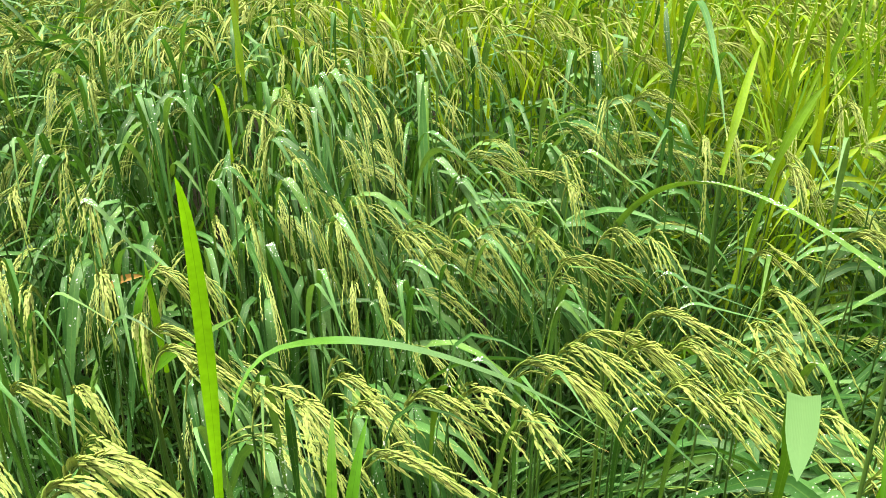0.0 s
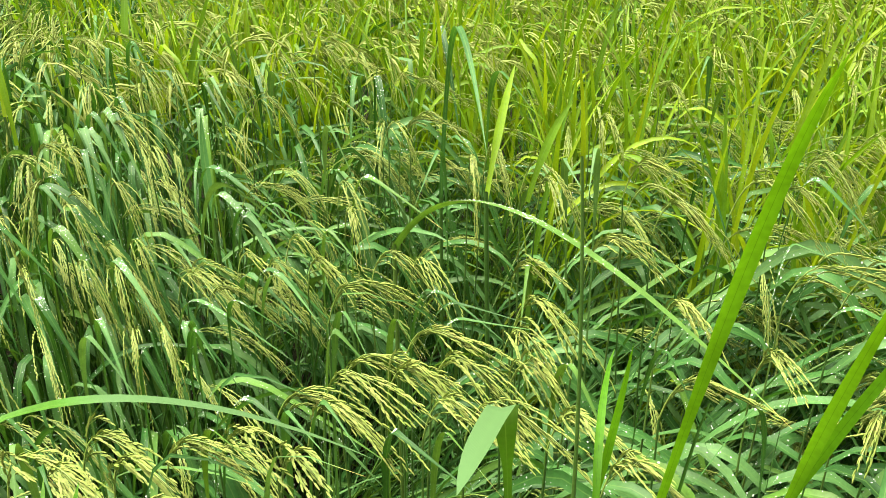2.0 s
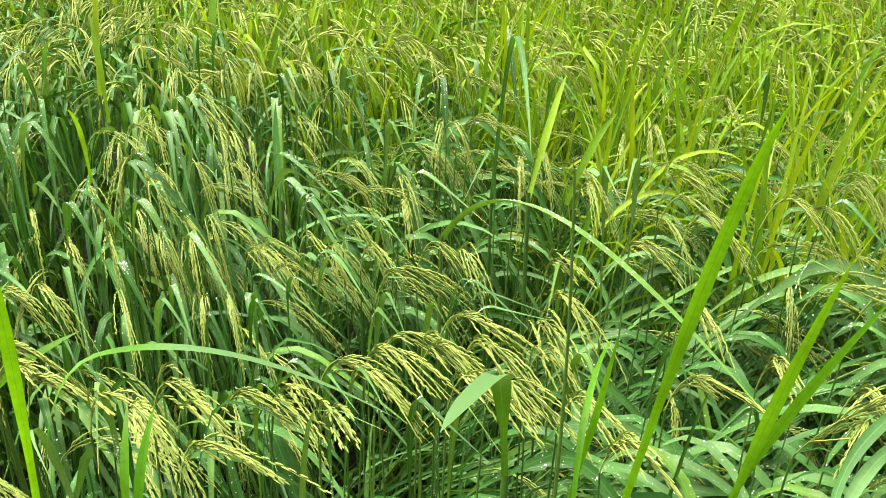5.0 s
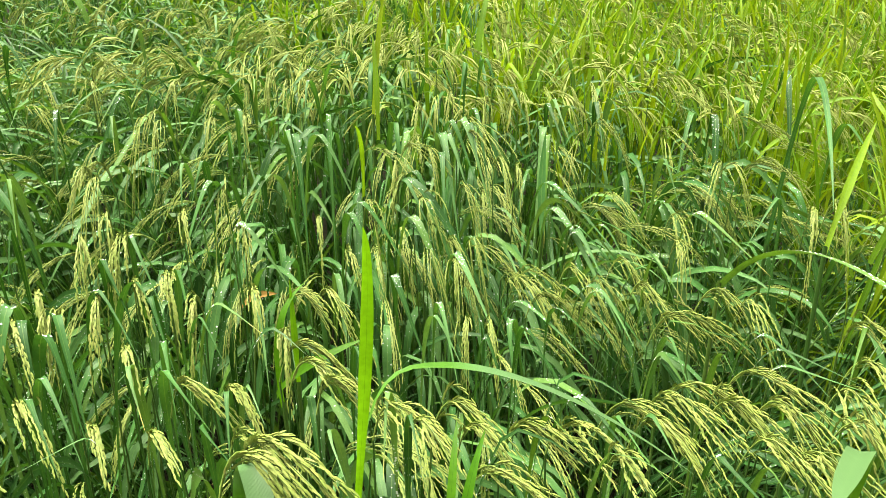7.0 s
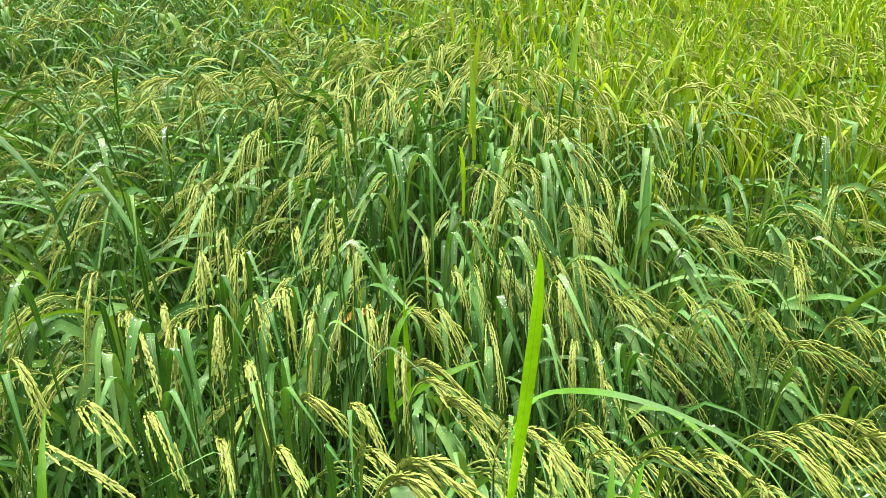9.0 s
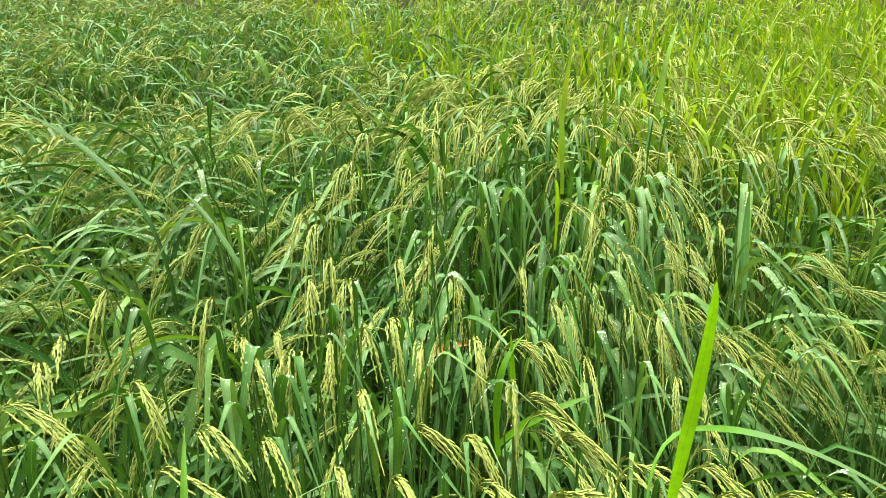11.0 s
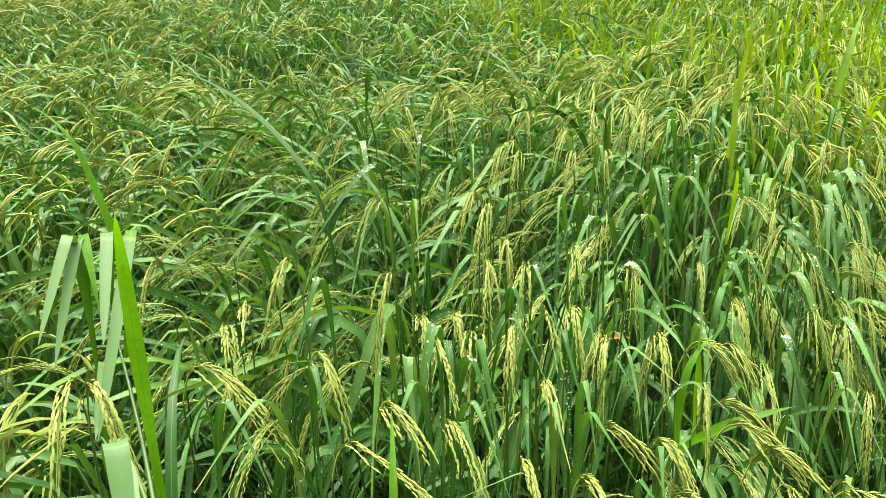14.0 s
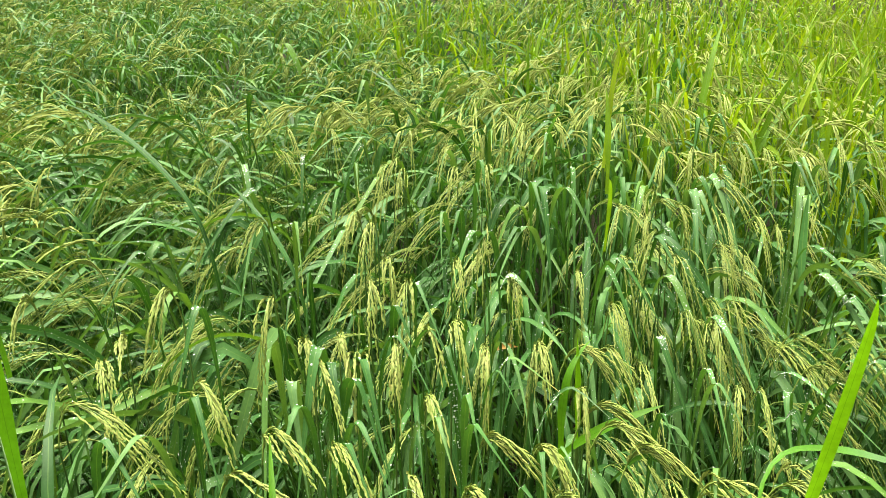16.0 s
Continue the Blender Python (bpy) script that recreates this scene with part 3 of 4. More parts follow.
def marked_hill(x, y, leaves, heads):
    """A rice plant whose blades and seed heads hang from given crests to given tips."""
    rng = np.random.default_rng(int(abs(x * 7919 + y * 104729) * 10) + 3)
    thing = tagged(new("rice_plant"), "green rice plant with dewy drooping leaves and full seed heads" if leaves and heads else "rice plant with a full pale seed head bent over" if heads else "rice plant with long dewy leaves hanging over",
                   "rice plant", "upright rice hills")
    here = np.array([x, y, 0.0])
    thing.location = here
    wet = Soup()
    for crest, tip, width in leaves:
        crest, tip = np.array(crest) - here, np.array(tip) - here
        foot = np.array([rng.normal(0, 0.012), rng.normal(0, 0.012), 0.0])
        low = foot + (crest - foot) * [0.35, 0.35, 0.55]
        s = Soup()
        tube(s, np.array([foot - [0, 0, 0.01], foot + (low - foot) * 0.5, low]), 0.0024, 0.0013)
        part("culm", s, CULM, thing)
        s = Soup()
        spots = blade(s, through_points(18, low, crest, tip), width * 0.84, rng.normal(0, 14), rng.normal(0, 25), rng.uniform(0.05, 0.18), foot=0.25, full=0.66)
        part("leaf", s, LEAF, thing)
        dew(wet, spots, 110, rng)
    for crest, tip in heads:
        crest, tip = np.array(crest) - here, np.array(tip) - here
        foot = np.array([rng.normal(0, 0.012), rng.normal(0, 0.012), 0.0])
        back = (crest - tip) * [1, 1, 0]
        neck = crest + back * (0.05 / (np.linalg.norm(back) + 0.02)) - [0, 0, 0.06]
        s = Soup()
        tube(s, through_points(8, foot - [0, 0, 0.01], foot + (neck - foot) * [0.6, 0.6, 0.55], neck), 0.0024, 0.0011)
        part("culm", s, CULM, thing)
        stalks, husks = Soup(), Soup()
        panicle(stalks, husks, through_points(12, neck, crest, tip), rng, 10 if x > -0.2 and y < 0.95 else 8, rng.uniform(0.07, 0.13) + (0.06 if x > -0.2 and y < 0.95 else 0), 0.0044, near=y < 0.9)
        head = part("panicle", stalks, STALK, thing)
        part("seed_cluster", husks, GRAIN, head, kind="stuff")
    if leaves:
        part("dew", wet, WATER, thing, "clear beads of dew", kind="stuff")


def bow(n, a, b, c):
    """A smooth line from a to c, drawn towards b."""
    a, b, c = (np.asarray(p, float) for p in (a, b, c))
    u = np.linspace(0, 1, n + 1)[:, None]
    return (1 - u) ** 2 * a + 2 * u * (1 - u) * b + u * u * c


def weed(x, y, label, blades=(), mat=None, stems=(), bows=(), wet=0):
    """A tall broad-bladed grass that stands out of the rice. Each blade runs from its foot over a bend to its tip."""
    rng = np.random.default_rng(int(abs(x * 7919 + y * 104729) * 10) + 5)
    thing = tagged(new("tall_grass"), label, "grass")
    here = np.array([x, y, 0.0])
    thing.location = here
    first = np.array(blades[0][0] if blades else bows[0][0]) - here
    s = Soup()
    tube(s, through_points(8, np.array([0, 0, -0.01]), first * [0.5, 0.5, 0.5], first + [0, 0, 0.01]), 0.004, 0.003, 6)
    part("culm", s, CULM, thing)
    for a, b, c, width, turn, *ease in blades:
        a, b, c = (np.array(p) - here for p in (a, b, c))
        s = Soup()
        blade(s, through_points(22, a, b, c, *ease), width, turn, turn + rng.normal(0, 12), 0.12, wave=0.02, foot=0.35 if ease else 0.6, full=0.5, taper=8 if ease else 3.2)
        part("leaf", s, mat or (FOLDED if ease else WEED), thing)
    drops = Soup()
    for a, b, c, width, turn in bows:
        s = Soup()
        spots = blade(s, bow(22, a, b, c) - here, width, turn, turn + rng.normal(0, 12), 0.12, wave=0.02, foot=0.55, full=0.45, across=np.array([-y, x, 0.0]) / math.hypot(x, y))
        part("leaf", s, mat or WEED, thing)
        if wet:
            dew(drops, spots, wet, rng)
    if wet:
        part("dew", drops, WATER, thing, "clear beads of dew", kind="stuff")
    for a, b, r in stems:
        a, b = np.array(a) - here, np.array(b) - here
        s = Soup()
        tube(s, through_points(8, a, (a + b) / 2 + [0.004, 0, 0], b), r, r * 0.5, 6)
        part("culm", s, CULM, thing)


def weeds():
    tall = "tall bright green grass with a long pointed blade"
    weed(-0.10, 0.36, tall, [((-0.102, 0.369, 1.05), (-0.085, 0.475, 1.113), (0.143, 0.516, 1.005), 0.0110, 0, 1.0),
                             ((-0.037, 0.319, 1.08), (-0.037, 0.335, 1.12), (-0.039, 0.37, 1.147), 0.006, 10),
                             ((-0.030, 0.320, 1.08), (-0.027, 0.330, 1.12), (-0.020, 0.359, 1.150), 0.007, 10)],
         bows=[((-0.106, 0.362, 1.040), (-0.079, 0.330, 1.270), (-0.082, 0.317, 1.297), 0.0084, 0)])
    weed(-0.16, 0.30, "green grass with one broad blade folded over", [((-0.157, 0.276, 1.02), (-0.163, 0.335, 1.125), (-0.118, 0.261, 1.08), 0.0170, 0, 0.4)])
    weed(0.20, 0.33, "green grass with one broad blade folded over", [((0.214, 0.402, 1.03), (0.196, 0.362, 1.160), (0.145, 0.252, 1.205), 0.0150, 0, 0.25)])
    weed(0.26, 0.34, tall, [((0.250, 0.340, 1.02), (0.270, 0.400, 1.10), (0.312, 0.480, 1.105), 0.0060, 10)], bows=[((0.300, 0.380, 1.02), (0.326, 0.355, 1.289), (0.337, 0.329, 1.350), 0.0102, 12), ((0.262, 0.392, 1.02), (0.280, 0.400, 1.10), (0.288, 0.404, 1.160), 0.0060, 20)], stems=[((0.243, 0.369, 0.98), (0.239, 0.385, 1.289), 0.0016)])
    weed(0.36, 0.34, "tall bright green grass with two spreading blades", bows=[((0.360, 0.342, 1.04), (0.366, 0.326, 1.160), (0.365, 0.285, 1.278), 0.0088, 0),
                                                                              ((0.362, 0.342, 1.06), (0.371, 0.324, 1.147), (0.408, 0.301, 1.246), 0.0076, 0)])
    weed(-0.70, 0.37, "tall leafy grass with broad blades folded downward", [((-0.884, 0.483, 0.933), (-0.895, 0.492, 1.134), (-0.856, 0.402, 1.053), 0.0125, 0, 0.30),
            ((-0.896, 0.492, 0.939), (-0.894, 0.501, 1.126), (-0.842, 0.404, 1.029), 0.0129, 0, 0.30),
            ((-0.87, 0.501, 0.984), (-0.86, 0.51, 1.134), (-0.795, 0.427, 1.055), 0.0129, 0, 0.30),
            ((-0.862, 0.506, 0.984), (-0.837, 0.521, 1.134), (-0.762, 0.375, 0.987), 0.0133, 0, 0.30),
            ((-0.837, 0.438, 0.916), (-0.809, 0.438, 1.03), (-0.765, 0.375, 0.989), 0.0133, 0, 0.30),
            ((-0.732, 0.352, 0.878), (-0.729, 0.37, 1.004), (-0.656, 0.321, 0.99), 0.0140, 0, 0.30),
            ((-0.902, 0.507, 1.057), (-0.894, 0.507, 1.124), (-0.834, 0.461, 1.066), 0.0120, 0),
            ((-0.860, 0.530, 1.00), (-0.957, 0.574, 1.185), (-1.032, 0.580, 1.235), 0.0110, 10)],
         bows=[((-0.600, 0.296, 1.00), (-0.645, 0.335, 1.200), (-0.631, 0.324, 1.250), 0.0130, 0)],
         stems=[((-0.705, 0.375, 0.90), (-0.884, 0.485, 0.960), 0.003), ((-0.702, 0.375, 0.90), (-0.866, 0.504, 1.000), 0.003), ((-0.700, 0.380, 0.88), (-0.837, 0.438, 0.930), 0.0025)])
    weed(-0.57, 0.24, "green grass with one broad blade folded over", [((-0.590, 0.245, 1.02), (-0.571, 0.242, 1.130), (-0.530, 0.205, 1.080), 0.0160, 0, 0.4)])
    weed(-0.40, 0.30, tall, [((-0.396, 0.290, 1.00), (-0.405, 0.310, 1.08), (-0.441, 0.372, 1.116), 0.0070, 0)])
    weed(-0.29, 0.80, "short bright green grass blades among the rice", [((-0.300, 0.760, 0.85), (-0.305, 0.784, 0.954), (-0.286, 0.828, 0.990), 0.0120, 0),
                                                                        ((-0.300, 0.740, 0.88), (-0.258, 0.720, 0.936), (-0.191, 0.744, 0.969), 0.0150, 20)])
    weed(-0.30, 0.80, "short bright green grass blade among the rice", [((-0.290, 0.790, 0.86), (-0.294, 0.797, 0.937), (-0.300, 0.810, 1.000), 0.0090, 0)])
    weed(-1.05, 1.15, "dark green grass with slanting blades", [((-1.000, 1.120, 0.80), (-1.091, 1.158, 1.001), (-1.500, 1.330, 1.104), 0.0170, 20),
                                                               ((-0.760, 1.000, 0.85), (-0.797, 1.017, 0.956), (-0.968, 1.130, 1.034), 0.0120, 20)], LEAF)
    weed(-0.25, 2.36, "bright yellow-green grass blade above the rice", [((-0.260, 2.350, 0.75), (-0.252, 2.381, 0.983), (-0.224, 2.510, 1.170), 0.0220, 0)], YOUNG)
    weed(0.24, 1.02, "rice plant with one very long dewy arching leaf", mat=LEAF, wet=260, bows=[((0.236, 1.022, 0.93), (0.324, 0.958, 1.138), (0.469, 0.478, 1.010), 0.0165, 0)])
    weed(0.37, 1.32, "rice plant with one silvery wet leaf bent straight down", [((0.362, 1.320, 0.86), (0.380, 1.270, 1.165), (0.356, 1.003, 1.060), 0.0120, 0)], LEAF)
    weed(-0.02, 1.42, "rice plant with one broad dark green upright leaf", mat=LEAF, bows=[((-0.017, 1.380, 0.83), (-0.028, 1.430, 0.903), (-0.024, 1.470, 1.000), 0.0150, 0)])
    weed(-0.43, 1.82, "tall yellow-green leaves standing over the rice", mat=YOUNG, bows=[((-0.432, 1.819, 0.90), (-0.439, 1.900, 1.087), (-0.427, 1.942, 1.174), 0.0140, 10), ((-0.420, 1.816, 0.85), (-0.425, 1.837, 1.000), (-0.446, 1.888, 1.080), 0.0150, -10)])
    weed(-0.36, 1.43, "single bright yellow-green leaf among the rice", mat=YOUNG, bows=[((-0.366, 1.444, 0.85), (-0.350, 1.391, 1.006), (-0.345, 1.312, 1.039), 0.0100, 20)])
    weed(0.38, 0.98, "two bright yellow-green leaves leaning outward", mat=YOUNG, bows=[((0.355, 1.000, 1.00), (0.400, 1.100, 1.085), (0.440, 1.170, 1.132), 0.0130, 30), ((0.405, 0.980, 1.00), (0.440, 1.020, 1.080), (0.489, 1.058, 1.107), 0.0130, 30)])
    weed(0.50, 0.35, "green grass with long blades leaning over", [((0.430, 0.320, 1.02), (0.500, 0.400, 1.060), (0.620, 0.430, 1.095), 0.0110, 20),
                                                                  ((0.440, 0.330, 1.00), (0.490, 0.380, 1.040), (0.570, 0.420, 1.050), 0.0120, 0)], LEAF)


def dry_leaf():
    """A withered, curled leaf that has caught between the stems, with its old stalk down to the mud."""
    thing = tagged(new("dry_leaf"), "withered orange-brown rice leaf caught between green stems", "leaf")
    thing.location = (-0.52, 1.24, 0.0)
    s = Soup()
    tube(s, through_points(6, (0.0, 0.0, -0.01), (-0.02, 0.01, 0.40), (-0.03, 0.0, 0.71)), 0.0022, 0.0014)
    part("culm", s, CULM, thing)
    s = Soup()
    blade(s, bow(10, (-0.03, 0.0, 0.70), (0.0, -0.01, 0.745), (0.045, -0.01, 0.745)), 0.017, 25, 60, 0.3, wave=0.08, foot=0.5, full=0.35)
    part("blade", s, DRY, thing)


def marked_hills():
    marked_hill(-0.69, 0.30, [], [((-0.672, 0.315, 1.108), (-0.614, 0.293, 1.060)), ((-0.688, 0.300, 1.108), (-0.649, 0.247, 1.060))])
    marked_hill(-0.155, 0.285, [], [((-0.140, 0.322, 1.152), (-0.082, 0.297, 1.110)), ((-0.150, 0.312, 1.150), (-0.095, 0.285, 1.105))])
    marked_hill(-0.042, 0.990, [((-0.026, 0.962, 0.876), (0.000, 0.915, 0.847), 0.0091), ((-0.014, 0.878, 0.919), (0.040, 0.820, 0.849), 0.0126), ((-0.085, 0.994, 0.858), (-0.059, 0.922, 0.815), 0.0114)], [])
    marked_hill(-0.365, 1.213, [((-0.316, 1.163, 0.938), (-0.235, 1.081, 0.803), 0.0198), ((-0.458, 1.187, 0.986), (-0.497, 1.080, 0.855), 0.0239), ((-0.309, 1.210, 0.940), (-0.207, 1.162, 0.816), 0.0225)], [((-0.304, 1.233, 0.936), (-0.265, 1.160, 0.829)), ((-0.354, 1.115, 0.950), (-0.335, 1.055, 0.884))])
    marked_hill(-0.325, 1.363, [((-0.247, 1.318, 0.944), (-0.038, 1.198, 0.662), 0.0235), ((-0.257, 1.314, 0.945), (-0.205, 1.257, 0.881), 0.0215), ((-0.244, 1.341, 0.951), (-0.179, 1.275, 0.831), 0.0220), ((-0.226, 1.234, 0.907), (-0.124, 1.141, 0.688), 0.0225)], [((-0.223, 1.296, 0.923), (-0.166, 1.207, 0.773)), ((-0.284, 1.364, 0.962), (-0.277, 1.292, 0.873)), ((-0.260, 1.427, 0.975), (-0.195, 1.405, 0.936))])
    marked_hill(-0.028, 1.587, [((-0.022, 1.516, 0.976), (-0.012, 1.398, 0.795), 0.0212), ((-0.032, 1.556, 0.979), (-0.032, 1.406, 0.782), 0.0220)], [])
    marked_hill(0.311, 1.820, [((0.315, 1.730, 0.973), (0.323, 1.560, 0.678), 0.0229), ((0.271, 1.757, 0.969), (0.241, 1.637, 0.811), 0.0209)], [((0.378, 1.730, 0.974), (0.460, 1.661, 0.950))])
    marked_hill(0.167, 1.433, [((0.186, 1.393, 0.985), (0.219, 1.325, 0.907), 0.0173)], [])
    marked_hill(0.086, 1.898, [((0.110, 1.854, 0.961), (0.151, 1.779, 0.862), 0.0249), ((0.074, 1.833, 0.962), (0.096, 1.739, 0.875), 0.0211)], [])
    marked_hill(-0.504, 1.448, [((-0.473, 1.378, 0.993), (-0.422, 1.261, 0.796), 0.0206), ((-0.429, 1.386, 0.992), (-0.335, 1.325, 0.850), 0.0255), ((-0.494, 1.396, 0.996), (-0.446, 1.318, 0.919), 0.0187)], [])
    marked_hill(-0.464, 1.562, [((-0.438, 1.475, 1.005), (-0.394, 1.328, 0.743), 0.0151)], [])
    marked_hill(-0.480, 1.145, [((-0.497, 1.101, 1.004), (-0.525, 1.029, 0.943), 0.0191), ((-0.511, 1.077, 1.011), (-0.529, 0.969, 0.888), 0.0199), ((-0.468, 1.174, 0.989), (-0.490, 1.095, 0.933), 0.0193)], [((-0.501, 1.100, 1.000), (-0.483, 1.037, 0.925))])
    marked_hill(-0.492, 1.752, [((-0.538, 1.693, 1.038), (-0.616, 1.594, 0.942), 0.0170), ((-0.524, 1.630, 1.029), (-0.512, 1.559, 0.951), 0.0165)], [])
    marked_hill(-0.664, 1.694, [((-0.680, 1.657, 1.021), (-0.708, 1.597, 0.986), 0.0219), ((-0.649, 1.653, 1.023), (-0.634, 1.601, 0.988), 0.0165)], [((-0.674, 1.690, 1.022), (-0.658, 1.597, 0.883)), ((-0.631, 1.709, 1.030), (-0.625, 1.640, 0.947)), ((-0.578, 1.652, 1.025), (-0.570, 1.593, 0.967))])
    marked_hill(-0.555, 0.694, [((-0.545, 0.636, 1.032), (-0.529, 0.539, 0.894), 0.0226), ((-0.494, 0.641, 1.024), (-0.434, 0.569, 0.921), 0.0202), ((-0.521, 0.622, 1.025), (-0.464, 0.545, 0.914), 0.0175), ((-0.477, 0.696, 1.028), (-0.409, 0.646, 0.969), 0.0112), ((-0.597, 0.653, 1.042), (-0.538, 0.631, 1.023), 0.0110), ((-0.450, 0.728, 1.025), (-0.409, 0.692, 0.994), 0.0186)], [((-0.562, 0.652, 1.032), (-0.537, 0.608, 0.998))])
    marked_hill(-0.528, 0.594, [((-0.526, 0.553, 1.013), (-0.522, 0.484, 0.946), 0.0153), ((-0.458, 0.528, 1.001), (-0.407, 0.479, 0.955), 0.0158), ((-0.460, 0.557, 1.006), (-0.400, 0.505, 0.948), 0.0141), ((-0.546, 0.581, 1.022), (-0.499, 0.518, 0.926), 0.0226), ((-0.489, 0.612, 1.019), (-0.427, 0.556, 0.923), 0.0216)], [((-0.466, 0.531, 0.997), (-0.414, 0.489, 0.954)), ((-0.533, 0.624, 1.023), (-0.493, 0.582, 0.984))])
    marked_hill(-0.302, 0.614, [((-0.288, 0.580, 0.996), (-0.266, 0.523, 0.945), 0.0140), ((-0.292, 0.530, 0.992), (-0.246, 0.494, 0.977), 0.0122), ((-0.271, 0.593, 0.996), (-0.243, 0.557, 0.980), 0.0111)], [((-0.284, 0.597, 0.991), (-0.242, 0.556, 0.954)), ((-0.226, 0.656, 0.988), (-0.165, 0.624, 0.963)), ((-0.330, 0.597, 0.994), (-0.268, 0.573, 0.954)), ((-0.247, 0.534, 0.988), (-0.177, 0.492, 0.970))])
    marked_hill(-0.234, 1.510, [((-0.205, 1.469, 0.982), (-0.156, 1.400, 0.894), 0.0232), ((-0.207, 1.524, 0.993), (-0.144, 1.450, 0.885), 0.0217), ((-0.220, 1.463, 0.983), (-0.170, 1.373, 0.845), 0.0232), ((-0.171, 1.528, 0.989), (-0.145, 1.450, 0.934), 0.0192), ((-0.208, 1.408, 0.966), (-0.183, 1.296, 0.848), 0.0197), ((-0.215, 1.469, 0.984), (-0.160, 1.323, 0.819), 0.0203)], [((-0.234, 1.420, 0.969), (-0.200, 1.355, 0.883))])
    marked_hill(-0.015, 1.795, [((0.016, 1.762, 0.968), (0.068, 1.707, 0.908), 0.0192), ((-0.019, 1.805, 0.971), (0.023, 1.715, 0.901), 0.0183), ((-0.030, 1.754, 0.974), (0.024, 1.651, 0.886), 0.0178)], [((0.085, 1.690, 0.963), (0.150, 1.627, 0.865))])
    marked_hill(0.232, 0.967, [((0.163, 0.957, 0.951), (0.048, 0.940, 1.057), 0.0128)], [((0.222, 0.928, 0.973), (0.268, 0.883, 0.925)), ((0.250, 0.883, 0.982), (0.269, 0.813, 0.927))])
    marked_hill(0.015, 1.133, [((0.073, 1.097, 0.877), (0.171, 1.037, 0.783), 0.0182), ((-0.048, 1.045, 0.835), (-0.025, 0.969, 0.743), 0.0181), ((0.083, 1.062, 0.887), (0.134, 0.981, 0.838), 0.0168), ((0.042, 1.124, 0.859), (0.113, 1.040, 0.812), 0.0193), ((0.024, 1.064, 0.851), (0.137, 0.992, 0.786), 0.0141)], [((0.006, 1.142, 0.837), (0.078, 1.102, 0.789)), ((0.085, 1.111, 0.881), (0.150, 1.050, 0.789))])
    marked_hill(-1.204, 2.266, [((-1.203, 2.221, 1.000), (-1.202, 2.146, 0.919), 0.0259)], [])
    marked_hill(-0.730, 0.934, [((-0.706, 0.896, 1.068), (-0.666, 0.831, 0.992), 0.0121)], [((-0.768, 0.898, 1.062), (-0.773, 0.843, 1.017))])
    marked_hill(-1.057, 1.584, [((-1.035, 1.522, 0.969), (-0.998, 1.418, 0.807), 0.0167)], [((-1.107, 1.557, 0.968), (-1.034, 1.523, 0.895))])
    marked_hill(-1.154, 1.459, [((-1.103, 1.398, 0.977), (-1.018, 1.295, 0.794), 0.0203)], [((-1.198, 1.414, 0.978), (-1.206, 1.359, 0.933)), ((-1.174, 1.448, 0.974), (-1.184, 1.365, 0.882))])
    marked_hill(-0.916, 1.188, [((-0.947, 1.140, 1.017), (-0.999, 1.061, 0.952), 0.0246), ((-0.923, 1.130, 1.021), (-0.976, 1.006, 0.900), 0.0271)], [])
    marked_hill(-1.050, 1.331, [((-1.068, 1.296, 0.986), (-1.098, 1.237, 0.957), 0.0212)], [])
    marked_hill(-0.939, 1.691, [((-0.954, 1.646, 0.985), (-0.978, 1.572, 0.918), 0.0176), ((-0.939, 1.607, 0.980), (-0.956, 1.470, 0.792), 0.0149)], [((-0.850, 1.688, 0.999), (-0.813, 1.619, 0.901))])
    marked_hill(-0.911, 1.525, [((-0.894, 1.490, 0.974), (-0.865, 1.433, 0.920), 0.0162)], [((-0.827, 1.499, 0.976), (-0.823, 1.386, 0.797))])
    marked_hill(-0.563, 1.217, [((-0.564, 1.174, 1.007), (-0.564, 1.103, 0.935), 0.0184), ((-0.580, 1.136, 1.015), (-0.556, 1.067, 0.932), 0.0123)], [])
    marked_hill(-0.611, 1.396, [((-0.593, 1.364, 0.995), (-0.564, 1.310, 0.948), 0.0125)], [])
    marked_hill(-0.647, 1.534, [((-0.623, 1.491, 1.001), (-0.584, 1.419, 0.909), 0.0178)], [((-0.672, 1.468, 0.990), (-0.663, 1.402, 0.918)), ((-0.607, 1.475, 0.996), (-0.581, 1.423, 0.934))])
    marked_hill(-1.447, 1.948, [((-1.385, 1.907, 1.008), (-1.283, 1.839, 0.894), 0.0262)], [])
    marked_hill(0.034, 2.208, [((-0.002, 2.154, 0.985), (-0.063, 2.063, 0.900), 0.0172)], [])
    marked_hill(-0.632, 0.798, [((-0.618, 0.762, 1.059), (-0.594, 0.702, 1.000), 0.0107), ((-0.612, 0.704, 1.052), (-0.592, 0.636, 0.974), 0.0077)], [((-0.637, 0.700, 1.049), (-0.618, 0.633, 0.965))])
    marked_hill(-0.396, 0.672, [((-0.377, 0.638, 1.007), (-0.344, 0.582, 0.952), 0.0151), ((-0.424, 0.709, 1.019), (-0.379, 0.658, 0.949), 0.0157), ((-0.354, 0.728, 1.006), (-0.294, 0.705, 0.984), 0.0143), ((-0.362, 0.694, 1.007), (-0.321, 0.656, 0.972), 0.0116), ((-0.283, 0.704, 0.995), (-0.239, 0.678, 0.982), 0.0125), ((-0.355, 0.595, 1.001), (-0.295, 0.561, 0.955), 0.0147), ((-0.393, 0.592, 1.004), (-0.360, 0.549, 0.965), 0.0160)], [])
